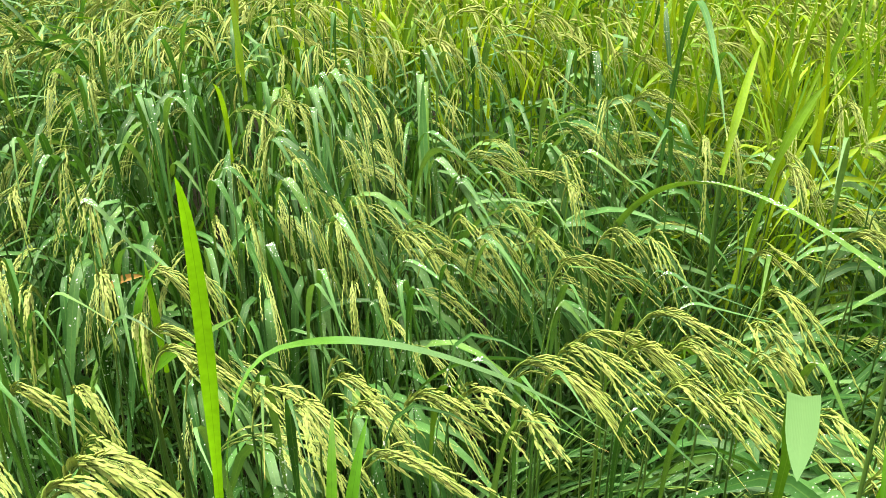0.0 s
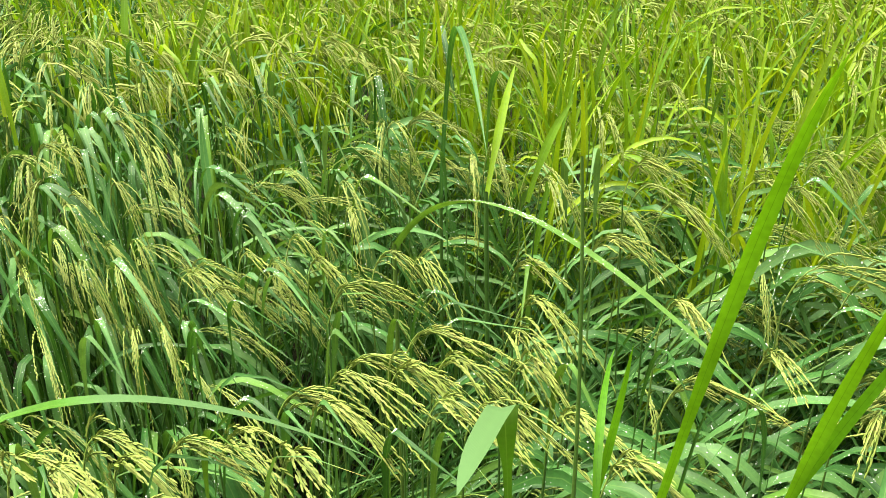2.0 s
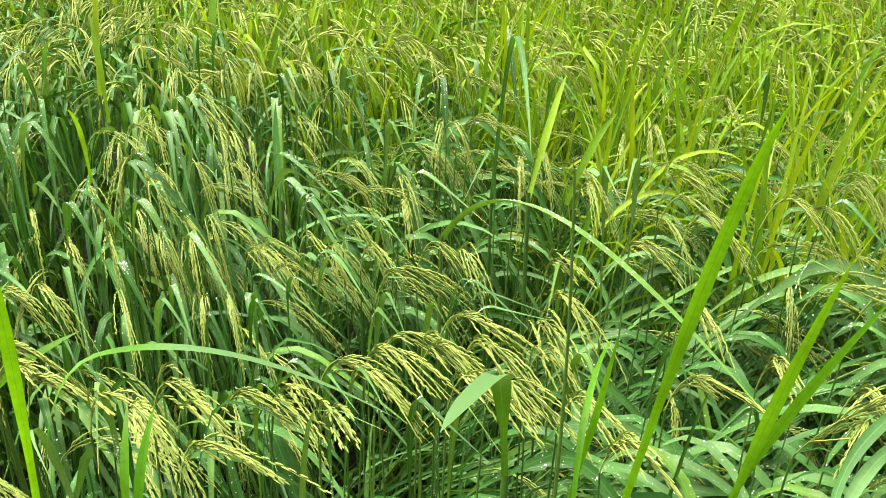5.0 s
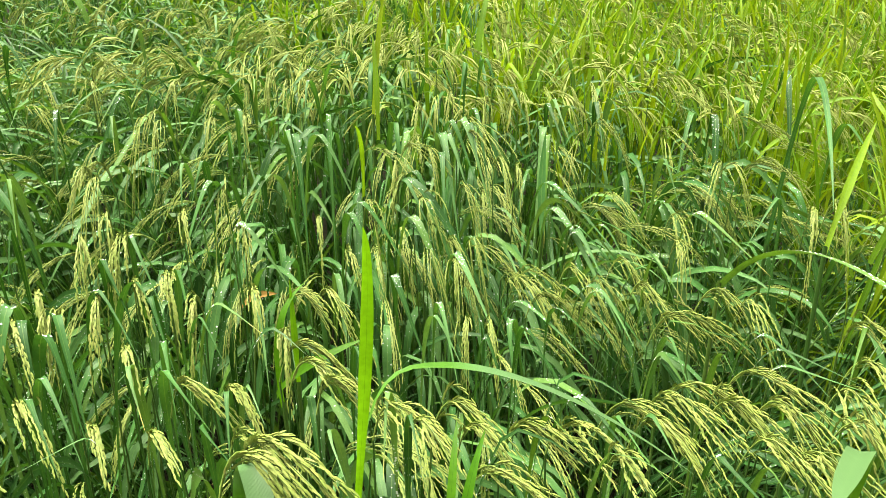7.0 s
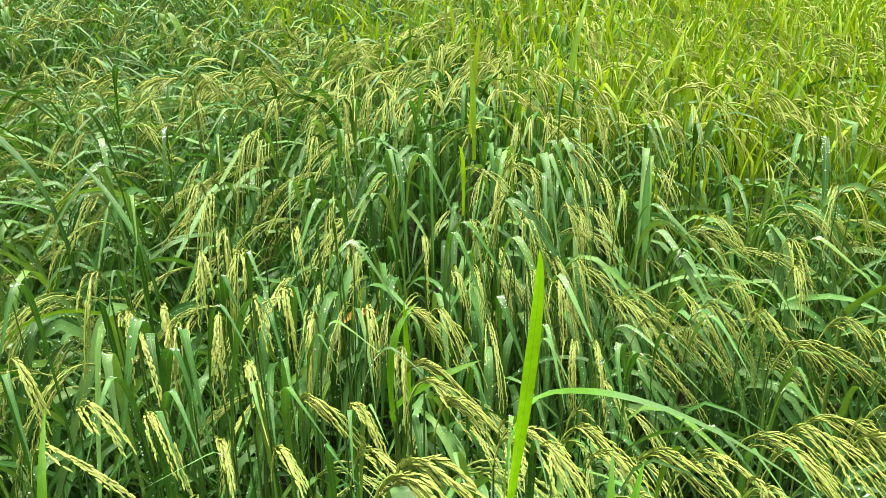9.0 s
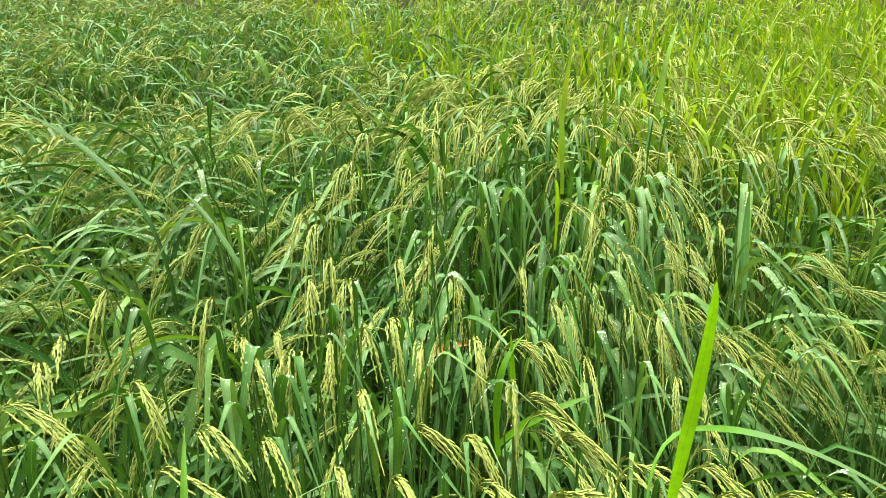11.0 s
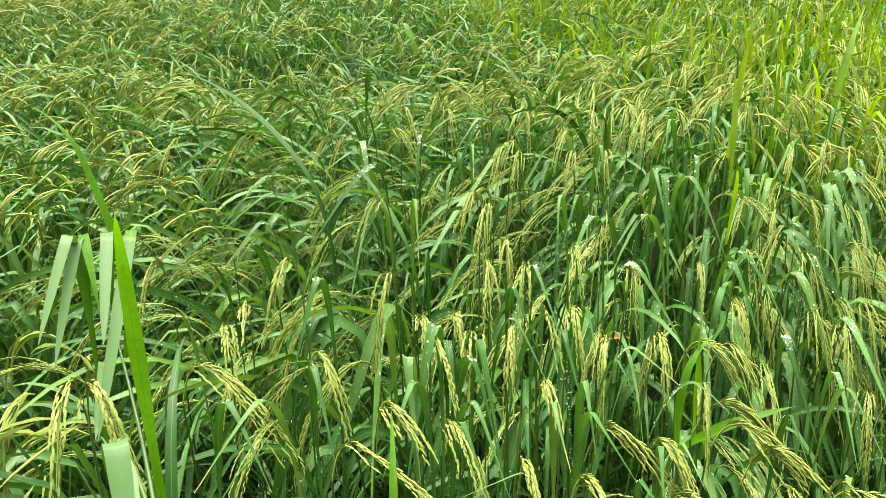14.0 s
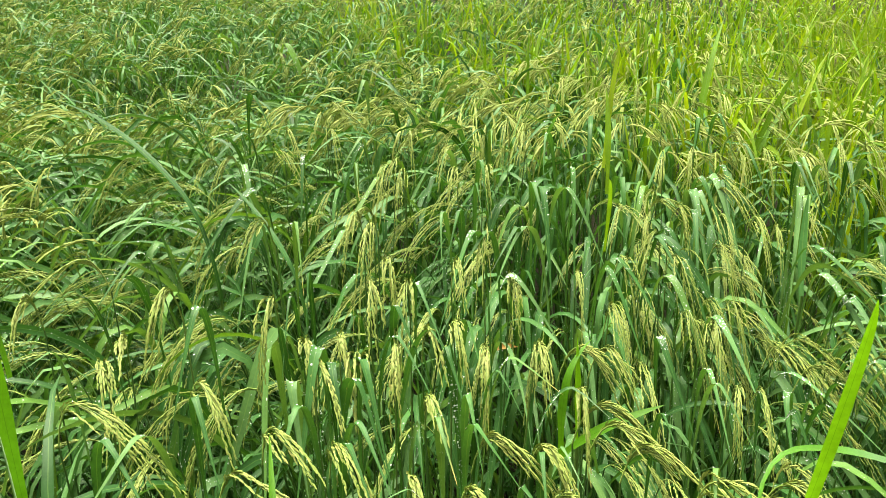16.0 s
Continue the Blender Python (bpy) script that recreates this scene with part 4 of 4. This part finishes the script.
    marked_hill(-0.539, 0.855, [((-0.500, 0.819, 1.037), (-0.434, 0.758, 0.958), 0.0111), ((-0.499, 0.750, 1.036), (-0.445, 0.705, 0.973), 0.0154)], [((-0.514, 0.819, 1.036), (-0.492, 0.752, 0.949)), ((-0.552, 0.792, 1.044), (-0.523, 0.740, 0.988)), ((-0.555, 0.865, 1.044), (-0.523, 0.799, 0.945))])
    marked_hill(-0.363, 0.529, [((-0.391, 0.497, 0.990), (-0.436, 0.443, 0.980), 0.0050)], [((-0.389, 0.516, 0.988), (-0.361, 0.476, 0.961)), ((-0.332, 0.521, 0.987), (-0.296, 0.489, 0.973))])
    marked_hill(-0.015, 1.298, [((0.043, 1.264, 0.902), (0.141, 1.207, 0.816), 0.0166), ((0.086, 1.243, 0.915), (0.136, 1.184, 0.847), 0.0144), ((0.006, 1.309, 0.911), (0.133, 1.150, 0.758), 0.0195), ((0.045, 1.252, 0.898), (0.089, 1.174, 0.852), 0.0225)], [((0.069, 1.301, 0.924), (0.180, 1.269, 0.873)), ((0.045, 1.181, 0.866), (0.128, 1.077, 0.779))])
    marked_hill(0.133, 1.119, [((0.156, 1.089, 0.935), (0.196, 1.039, 0.892), 0.0143)], [((0.188, 1.118, 0.951), (0.196, 1.063, 0.899)), ((0.117, 1.143, 0.906), (0.162, 1.085, 0.828)), ((0.139, 1.029, 0.922), (0.171, 0.975, 0.903))])
    marked_hill(0.096, 0.837, [((0.141, 0.823, 0.969), (0.215, 0.800, 0.969), 0.0114), ((0.136, 0.740, 0.983), (0.180, 0.691, 0.940), 0.0128), ((0.147, 0.792, 0.975), (0.168, 0.728, 0.942), 0.0131)], [((0.173, 0.882, 0.961), (0.249, 0.850, 0.928))])
    marked_hill(0.186, 0.775, [((0.197, 0.748, 0.986), (0.215, 0.702, 0.964), 0.0115), ((0.240, 0.801, 0.987), (0.270, 0.752, 0.951), 0.0133), ((0.262, 0.761, 0.990), (0.332, 0.701, 0.988), 0.0094), ((0.250, 0.792, 0.988), (0.313, 0.715, 0.953), 0.0121), ((0.262, 0.726, 0.991), (0.335, 0.687, 0.990), 0.0109)], [((0.167, 0.690, 0.986), (0.248, 0.658, 0.949)), ((0.245, 0.661, 0.989), (0.294, 0.593, 0.952))])
    marked_hill(-0.118, 0.596, [((-0.107, 0.569, 0.999), (-0.088, 0.523, 0.975), 0.0132), ((-0.136, 0.605, 0.996), (-0.127, 0.539, 0.944), 0.0123), ((-0.175, 0.538, 0.996), (-0.148, 0.491, 0.981), 0.0130), ((-0.021, 0.538, 1.006), (0.063, 0.502, 1.009), 0.0103)], [((-0.122, 0.593, 0.992), (-0.074, 0.563, 0.976)), ((-0.041, 0.568, 0.997), (-0.008, 0.536, 0.984)), ((-0.065, 0.604, 0.993), (-0.013, 0.568, 0.963))])
    marked_hill(0.063, 0.619, [((0.080, 0.594, 1.003), (0.108, 0.552, 0.985), 0.0139), ((0.112, 0.599, 1.003), (0.135, 0.544, 0.988), 0.0123), ((0.064, 0.519, 1.010), (0.132, 0.484, 1.018), 0.0108)], [((0.098, 0.628, 0.994), (0.157, 0.594, 0.965)), ((0.142, 0.659, 0.990), (0.199, 0.596, 0.967)), ((0.043, 0.584, 0.999), (0.081, 0.543, 1.006)), ((0.085, 0.532, 1.005), (0.105, 0.491, 1.003))])
    marked_hill(-0.078, 0.829, [((-0.058, 0.793, 0.954), (-0.023, 0.733, 0.892), 0.0142)], [])
    marked_hill(-0.171, 0.944, [((-0.138, 0.911, 0.909), (-0.084, 0.856, 0.846), 0.0147)], [])
    marked_hill(0.501, 2.096, [((0.507, 2.006, 1.009), (0.517, 1.829, 0.767), 0.0238)], [])
    marked_hill(0.529, 1.710, [((0.557, 1.658, 0.990), (0.604, 1.570, 0.927), 0.0250)], [])
    marked_hill(0.533, 1.069, [((0.515, 1.032, 1.046), (0.485, 0.972, 0.997), 0.0152), ((0.466, 1.017, 1.041), (0.480, 0.952, 1.004), 0.0149)], [((0.558, 0.925, 1.032), (0.629, 0.831, 0.958))])
    marked_hill(0.615, 0.995, [((0.622, 0.923, 1.037), (0.634, 0.804, 0.900), 0.0115)], [((0.703, 0.917, 1.028), (0.754, 0.834, 0.964)), ((0.572, 0.884, 1.025), (0.605, 0.814, 0.976)), ((0.572, 0.981, 1.040), (0.602, 0.936, 1.037))])
    marked_hill(0.623, 0.728, [((0.675, 0.672, 0.982), (0.764, 0.579, 0.928), 0.0168), ((0.664, 0.783, 1.007), (0.699, 0.729, 1.000), 0.0092), ((0.674, 0.733, 0.995), (0.751, 0.666, 0.984), 0.0114)], [((0.688, 0.746, 0.994), (0.765, 0.690, 0.991)), ((0.747, 0.725, 0.989), (0.801, 0.656, 0.953))])
    marked_hill(0.369, 0.847, [((0.353, 0.808, 0.999), (0.325, 0.742, 0.942), 0.0125)], [((0.469, 0.839, 1.009), (0.507, 0.783, 0.988)), ((0.364, 0.825, 0.997), (0.385, 0.783, 0.994)), ((0.351, 0.752, 0.989), (0.388, 0.684, 0.947))])
    marked_hill(0.326, 0.676, [((0.340, 0.625, 0.990), (0.363, 0.540, 0.922), 0.0147), ((0.227, 0.726, 0.990), (0.164, 0.722, 1.028), 0.0113)], [((0.317, 0.697, 0.986), (0.342, 0.630, 0.940)), ((0.325, 0.554, 0.989), (0.354, 0.504, 0.975)), ((0.308, 0.637, 0.987), (0.334, 0.586, 0.954))])
    marked_hill(0.979, 1.570, [((0.997, 1.528, 0.972), (1.027, 1.458, 0.933), 0.0159)], [((0.887, 1.582, 0.971), (0.817, 1.560, 0.963))])
    marked_hill(1.064, 1.731, [((1.036, 1.699, 0.985), (0.989, 1.645, 0.941), 0.0197)], [])
    marked_hill(-0.022, 0.680, [((0.025, 0.649, 0.994), (0.103, 0.597, 1.011), 0.0118), ((0.024, 0.575, 1.004), (0.083, 0.511, 0.989), 0.0098), ((0.051, 0.622, 0.999), (0.114, 0.559, 0.954), 0.0125)], [((0.007, 0.577, 0.999), (0.057, 0.548, 0.986))])
    marked_hill(0.412, 0.573, [((0.438, 0.551, 0.981), (0.481, 0.513, 1.007), 0.0120)], [((0.459, 0.597, 0.975), (0.496, 0.552, 0.974)), ((0.348, 0.488, 0.989), (0.370, 0.444, 0.982))])
    marked_hill(-0.228, 1.617, [((-0.185, 1.538, 0.993), (-0.113, 1.403, 0.857), 0.0212), ((-0.171, 1.602, 0.997), (-0.119, 1.458, 0.833), 0.0140)], [((-0.286, 1.601, 1.007), (-0.286, 1.540, 0.947)), ((-0.161, 1.505, 0.979), (-0.110, 1.460, 0.929)), ((-0.176, 1.562, 0.989), (-0.087, 1.467, 0.922))])
    marked_hill(-0.071, 1.429, [((-0.006, 1.367, 0.937), (0.124, 1.246, 0.851), 0.0164), ((0.013, 1.322, 0.920), (0.146, 1.199, 0.832), 0.0232)], [((-0.069, 1.417, 0.949), (-0.057, 1.358, 0.886)), ((-0.104, 1.434, 0.956), (-0.072, 1.351, 0.885))])
    marked_hill(0.168, 1.220, [((0.223, 1.164, 0.979), (0.313, 1.072, 0.928), 0.0163)], [((0.191, 1.197, 0.961), (0.213, 1.122, 0.899))])
    marked_hill(0.043, 2.094, [((0.011, 2.065, 0.976), (-0.042, 2.016, 0.938), 0.0129)], [((0.131, 1.979, 0.963), (0.180, 1.905, 0.849)), ((0.066, 1.996, 0.964), (0.105, 1.875, 0.826))])
    marked_hill(0.748, 0.965, [((0.776, 0.914, 1.025), (0.823, 0.827, 0.964), 0.0162)], [((0.745, 0.900, 1.022), (0.768, 0.831, 0.970))])
    marked_hill(0.984, 1.001, [((0.970, 0.950, 1.003), (0.948, 0.865, 0.913), 0.0127)], [])
    marked_hill(-0.196, 1.269, [((-0.148, 1.203, 0.862), (-0.069, 1.092, 0.771), 0.0197), ((-0.211, 1.284, 0.919), (-0.143, 1.215, 0.789), 0.0194)], [((-0.192, 1.191, 0.873), (-0.154, 1.119, 0.768)), ((-0.161, 1.237, 0.875), (-0.115, 1.172, 0.785)), ((-0.150, 1.197, 0.856), (-0.131, 1.114, 0.777)), ((-0.128, 1.251, 0.872), (-0.083, 1.151, 0.684))])
    marked_hill(-0.101, 1.174, [((-0.031, 1.117, 0.828), (0.099, 1.010, 0.769), 0.0112)], [((-0.022, 1.200, 0.844), (0.082, 1.158, 0.775)), ((-0.044, 1.189, 0.836), (0.051, 1.090, 0.764)), ((-0.079, 1.053, 0.827), (-0.054, 0.974, 0.758))])
    marked_hill(0.185, 0.569, [((0.203, 0.534, 1.006), (0.232, 0.475, 0.987), 0.0108), ((0.164, 0.542, 1.007), (0.218, 0.488, 0.978), 0.0146)], [((0.261, 0.580, 0.993), (0.310, 0.520, 0.970)), ((0.223, 0.588, 0.995), (0.270, 0.528, 0.972))])
    marked_hill(-0.179, 1.098, [((-0.152, 1.039, 0.857), (-0.109, 0.942, 0.775), 0.0146), ((-0.222, 1.051, 0.891), (-0.157, 0.985, 0.769), 0.0200)], [((-0.112, 1.029, 0.843), (-0.100, 0.960, 0.759))])
    marked_hill(0.434, 0.685, [((0.441, 0.637, 0.984), (0.454, 0.558, 0.919), 0.0088), ((0.530, 0.677, 0.985), (0.579, 0.643, 1.020), 0.0093)], [((0.498, 0.717, 0.987), (0.509, 0.664, 0.960))])
    marked_hill(0.528, 0.572, [((0.480, 0.546, 0.976), (0.400, 0.502, 0.934), 0.0081)], [((0.580, 0.539, 0.962), (0.633, 0.515, 1.007)), ((0.557, 0.626, 0.971), (0.561, 0.586, 0.963))])
    marked_hill(0.536, 0.465, [((0.570, 0.456, 0.967), (0.627, 0.442, 1.042), 0.0094), ((0.510, 0.414, 0.976), (0.577, 0.374, 1.008), 0.0122), ((0.491, 0.473, 0.976), (0.534, 0.434, 0.999), 0.0121)], [((0.603, 0.470, 0.959), (0.628, 0.444, 0.988))])
    marked_hill(-0.861, 0.818, [((-0.873, 0.770, 1.051), (-0.892, 0.689, 0.989), 0.0165), ((-0.833, 0.694, 1.050), (-0.835, 0.608, 0.956), 0.0181)], [])
    marked_hill(-0.709, 0.701, [((-0.701, 0.651, 1.051), (-0.689, 0.569, 0.950), 0.0166)], [((-0.771, 0.685, 1.050), (-0.761, 0.623, 0.985))])
    marked_hill(-0.657, 0.560, [((-0.623, 0.529, 1.020), (-0.565, 0.476, 0.937), 0.0156), ((-0.645, 0.463, 1.010), (-0.662, 0.386, 0.954), 0.0170)], [((-0.533, 0.526, 1.004), (-0.479, 0.494, 0.982)), ((-0.632, 0.553, 1.021), (-0.576, 0.519, 0.964))])
    marked_hill(-0.712, 0.472, [((-0.669, 0.452, 1.011), (-0.598, 0.418, 0.954), 0.0180)], [])
    marked_hill(-1.209, 1.663, [((-1.235, 1.606, 0.986), (-1.280, 1.512, 0.920), 0.0237), ((-1.253, 1.554, 0.986), (-1.271, 1.492, 0.963), 0.0207)], [((-1.160, 1.689, 0.983), (-1.090, 1.626, 0.884))])
    marked_hill(-0.960, 0.975, [((-0.982, 0.926, 1.028), (-1.019, 0.844, 0.982), 0.0156)], [])
    marked_hill(-0.809, 0.572, [((-0.812, 0.543, 1.032), (-0.816, 0.496, 1.027), 0.0110)], [((-0.726, 0.487, 1.017), (-0.613, 0.478, 0.956)), ((-0.758, 0.591, 1.036), (-0.737, 0.559, 1.021)), ((-0.749, 0.546, 1.028), (-0.718, 0.507, 0.990))])
    marked_hill(-2.317, 3.662, [((-2.240, 3.615, 0.874), (-2.051, 3.502, 0.517), 0.0543)], [((-2.231, 3.542, 0.844), (-2.155, 3.460, 0.664))])
    marked_hill(-0.242, 2.047, [((-0.243, 1.993, 1.000), (-0.245, 1.903, 0.900), 0.0201), ((-0.200, 2.076, 0.993), (-0.152, 2.012, 0.895), 0.0233)], [])
    marked_hill(-0.844, 0.696, [((-0.864, 0.650, 1.041), (-0.896, 0.573, 1.000), 0.0109)], [])
    marked_hill(-0.473, 0.991, [((-0.416, 0.965, 0.998), (-0.320, 0.921, 0.891), 0.0134)], [((-0.489, 0.937, 1.020), (-0.462, 0.893, 0.984)), ((-0.420, 0.976, 0.993), (-0.397, 0.923, 0.930))])
    marked_hill(-0.207, 0.722, [((-0.190, 0.695, 0.987), (-0.162, 0.652, 0.953), 0.0108)], [((-0.274, 0.715, 0.988), (-0.259, 0.661, 0.937)), ((-0.243, 0.693, 0.987), (-0.167, 0.672, 0.939)), ((-0.190, 0.634, 0.988), (-0.143, 0.612, 0.969))])
    marked_hill(-0.446, 0.813, [((-0.421, 0.773, 1.019), (-0.379, 0.708, 0.968), 0.0147)], [((-0.434, 0.771, 1.017), (-0.405, 0.719, 0.963)), ((-0.340, 0.793, 0.993), (-0.316, 0.737, 0.933)), ((-0.386, 0.736, 1.007), (-0.370, 0.671, 0.930)), ((-0.453, 0.736, 1.021), (-0.423, 0.700, 0.990))])
    marked_hill(0.350, 1.188, [((0.321, 1.147, 1.017), (0.274, 1.079, 0.963), 0.0125)], [((0.398, 1.122, 1.029), (0.406, 1.048, 0.963)), ((0.362, 1.106, 1.022), (0.352, 1.026, 0.937))])
    marked_hill(-0.185, 1.390, [], [((-0.157, 1.350, 0.929), (-0.111, 1.283, 0.832)), ((-0.266, 1.329, 0.948), (-0.283, 1.251, 0.863))])
    marked_hill(-0.300, 0.893, [], [((-0.268, 0.864, 0.961), (-0.213, 0.814, 0.899)), ((-0.294, 0.827, 0.977), (-0.241, 0.799, 0.938))])
    marked_hill(0.344, 1.996, [], [((0.362, 1.945, 0.983), (0.393, 1.860, 0.854)), ((0.307, 1.937, 0.975), (0.325, 1.847, 0.884))])
    marked_hill(-0.676, 1.044, [], [((-0.673, 1.010, 1.047), (-0.667, 0.952, 0.990)), ((-0.631, 0.966, 1.048), (-0.610, 0.874, 0.910)), ((-0.681, 1.056, 1.039), (-0.694, 1.000, 0.994))])
    marked_hill(-0.308, 1.088, [], [((-0.291, 1.059, 0.924), (-0.263, 1.010, 0.877))])
    marked_hill(0.270, 1.380, [], [((0.292, 1.341, 1.001), (0.329, 1.276, 0.913)), ((0.332, 1.331, 1.007), (0.388, 1.306, 0.999)), ((0.352, 1.374, 1.004), (0.412, 1.297, 0.956)), ((0.274, 1.356, 0.997), (0.253, 1.291, 0.934))])
    marked_hill(-2.520, 3.041, [], [((-2.473, 2.992, 0.765), (-2.394, 2.911, 0.620)), ((-2.522, 2.995, 0.769), (-2.539, 2.901, 0.661))])
    marked_hill(-2.506, 3.140, [], [((-2.442, 3.091, 0.758), (-2.333, 3.010, 0.599))])
    marked_hill(-2.395, 3.737, [], [((-2.437, 3.663, 0.872), (-2.507, 3.538, 0.703))])
    marked_hill(-2.410, 3.519, [], [((-2.381, 3.461, 0.803), (-2.333, 3.365, 0.641))])
    marked_hill(-1.132, 1.830, [], [((-1.129, 1.795, 1.000), (-1.122, 1.737, 0.943)), ((-1.126, 1.870, 1.012), (-1.048, 1.827, 0.952)), ((-1.075, 1.807, 1.004), (-0.998, 1.790, 0.963))])
    marked_hill(-1.076, 1.939, [], [((-0.998, 1.920, 1.021), (-0.866, 1.888, 0.961))])
    marked_hill(-1.722, 3.566, [], [((-1.661, 3.523, 0.889), (-1.558, 3.451, 0.754))])
    marked_hill(-0.821, 1.582, [], [((-0.820, 1.533, 0.979), (-0.818, 1.450, 0.869)), ((-0.780, 1.461, 0.979), (-0.764, 1.383, 0.874))])
    marked_hill(-0.104, 1.876, [], [((-0.089, 1.833, 0.975), (-0.066, 1.761, 0.879)), ((-0.152, 1.823, 0.987), (-0.115, 1.728, 0.895)), ((-0.158, 1.905, 0.985), (-0.113, 1.863, 0.926))])
    marked_hill(-0.006, 1.990, [], [((0.015, 1.954, 0.963), (0.050, 1.893, 0.885)), ((-0.042, 1.912, 0.968), (-0.003, 1.824, 0.890))])
    marked_hill(0.376, 1.689, [], [((0.412, 1.668, 0.977), (0.473, 1.633, 0.944))])
    marked_hill(0.498, 2.730, [], [((0.489, 2.684, 0.959), (0.476, 2.608, 0.871))])
    marked_hill(0.200, 2.050, [], [((0.234, 2.016, 0.972), (0.292, 1.960, 0.894))])
    marked_hill(-0.052, 2.461, [], [((-0.085, 2.419, 1.004), (-0.140, 2.349, 0.949))])
    marked_hill(-0.519, 0.682, [], [((-0.508, 0.653, 1.023), (-0.489, 0.606, 0.983)), ((-0.477, 0.688, 1.022), (-0.453, 0.636, 0.969)), ((-0.535, 0.675, 1.031), (-0.506, 0.630, 0.979))])
    marked_hill(-0.587, 0.482, [], [((-0.535, 0.469, 0.993), (-0.449, 0.448, 0.979))])
    marked_hill(0.879, 1.171, [], [((0.913, 1.102, 0.988), (0.970, 0.988, 0.870)), ((0.920, 1.083, 0.990), (0.961, 1.008, 0.935))])
    marked_hill(0.673, 1.452, [], [((0.665, 1.400, 0.985), (0.652, 1.313, 0.885))])
    marked_hill(0.417, 1.086, [], [((0.440, 1.033, 1.033), (0.477, 0.944, 0.953)), ((0.434, 0.986, 1.028), (0.435, 0.928, 0.989))])
    marked_hill(1.229, 1.468, [], [((1.210, 1.436, 0.982), (1.178, 1.382, 0.933)), ((1.260, 1.340, 0.983), (1.240, 1.268, 0.907))])
    marked_hill(1.109, 1.502, [], [((1.101, 1.467, 0.970), (1.087, 1.408, 0.921))])
    marked_hill(-0.361, 2.178, [], [((-0.307, 2.130, 0.994), (-0.219, 2.051, 0.954)), ((-0.255, 2.186, 0.992), (-0.169, 2.170, 0.946))])
    marked_hill(0.177, 1.679, [], [((0.212, 1.639, 0.966), (0.269, 1.572, 0.936))])
    marked_hill(0.507, 1.841, [], [((0.535, 1.797, 0.994), (0.582, 1.724, 0.947))])
    marked_hill(0.633, 1.331, [], [((0.638, 1.290, 1.007), (0.645, 1.221, 0.950))])
    marked_hill(0.885, 1.609, [], [((0.892, 1.565, 0.970), (0.904, 1.493, 0.907))])
    marked_hill(1.264, 2.055, [], [((1.274, 2.004, 0.954), (1.290, 1.918, 0.870))])
    marked_hill(0.965, 1.456, [], [((0.991, 1.419, 0.959), (1.033, 1.356, 0.929))])
    marked_hill(1.426, 1.792, [], [((1.443, 1.753, 0.985), (1.470, 1.688, 0.944))])
    marked_hill(0.838, 1.068, [], [((0.855, 1.011, 1.009), (0.885, 0.916, 0.913))])
    marked_hill(1.086, 1.263, [], [((1.101, 1.208, 0.964), (1.125, 1.115, 0.871))])
    marked_hill(0.192, 0.758, [], [((0.232, 0.721, 0.985), (0.300, 0.659, 0.967)), ((0.197, 0.650, 0.991), (0.235, 0.605, 0.969))])
    marked_hill(0.629, 0.608, [], [((0.635, 0.578, 0.963), (0.644, 0.530, 0.942)), ((0.601, 0.535, 0.961), (0.559, 0.499, 0.939))])
    marked_hill(-2.297, 3.816, [], [((-2.300, 3.726, 0.897), (-2.306, 3.560, 0.621))])
    marked_hill(-0.975, 0.692, [], [((-0.965, 0.662, 1.018), (-0.949, 0.612, 0.971))])
    marked_hill(-0.976, 0.840, [], [((-0.998, 0.795, 1.016), (-1.035, 0.721, 0.973))])
    marked_hill(-1.316, 1.379, [], [((-1.332, 1.323, 0.994), (-1.358, 1.231, 0.899))])
    marked_hill(-0.425, 0.645, [], [((-0.413, 0.626, 1.005), (-0.392, 0.594, 0.991))])
    marked_hill(-1.082, 1.741, [], [((-1.056, 1.706, 0.985), (-1.014, 1.646, 0.890))])
    marked_hill(-2.362, 3.144, [], [((-2.380, 3.068, 0.754), (-2.411, 2.941, 0.590)), ((-2.304, 3.029, 0.755), (-2.194, 2.977, 0.603))])
    marked_hill(-2.762, 2.794, [], [((-2.767, 2.744, 0.806), (-2.776, 2.661, 0.712)), ((-2.767, 2.843, 0.801), (-2.640, 2.834, 0.722))])
    marked_hill(-0.804, 1.773, [], [((-0.826, 1.726, 1.009), (-0.861, 1.648, 0.957))])
    marked_hill(-1.081, 2.701, [], [((-1.000, 2.682, 0.940), (-0.865, 2.651, 0.805)), ((-0.969, 2.642, 0.939), (-0.887, 2.584, 0.803))])
    marked_hill(-1.634, 3.354, [], [((-1.545, 3.342, 0.863), (-1.375, 3.319, 0.710))])
    marked_hill(-0.795, 3.290, [], [((-0.735, 3.256, 0.947), (-0.633, 3.199, 0.793))])
    marked_hill(-0.737, 3.160, [], [((-0.717, 3.103, 0.950), (-0.682, 3.009, 0.786))])
    marked_hill(-0.445, 2.505, [], [((-0.443, 2.458, 0.985), (-0.438, 2.379, 0.888))])
    marked_hill(-0.234, 1.740, [], [((-0.234, 1.693, 1.005), (-0.235, 1.613, 0.913))])
    marked_hill(-0.058, 0.527, [], [((-0.019, 0.503, 1.003), (0.045, 0.464, 0.991)), ((-0.093, 0.567, 0.995), (-0.045, 0.513, 0.956))])
    marked_hill(0.094, 0.628, [], [((0.121, 0.599, 0.998), (0.165, 0.550, 0.967))])


ground()
near_field()
far_field()
marked_hills()
weeds()
dry_leaf()
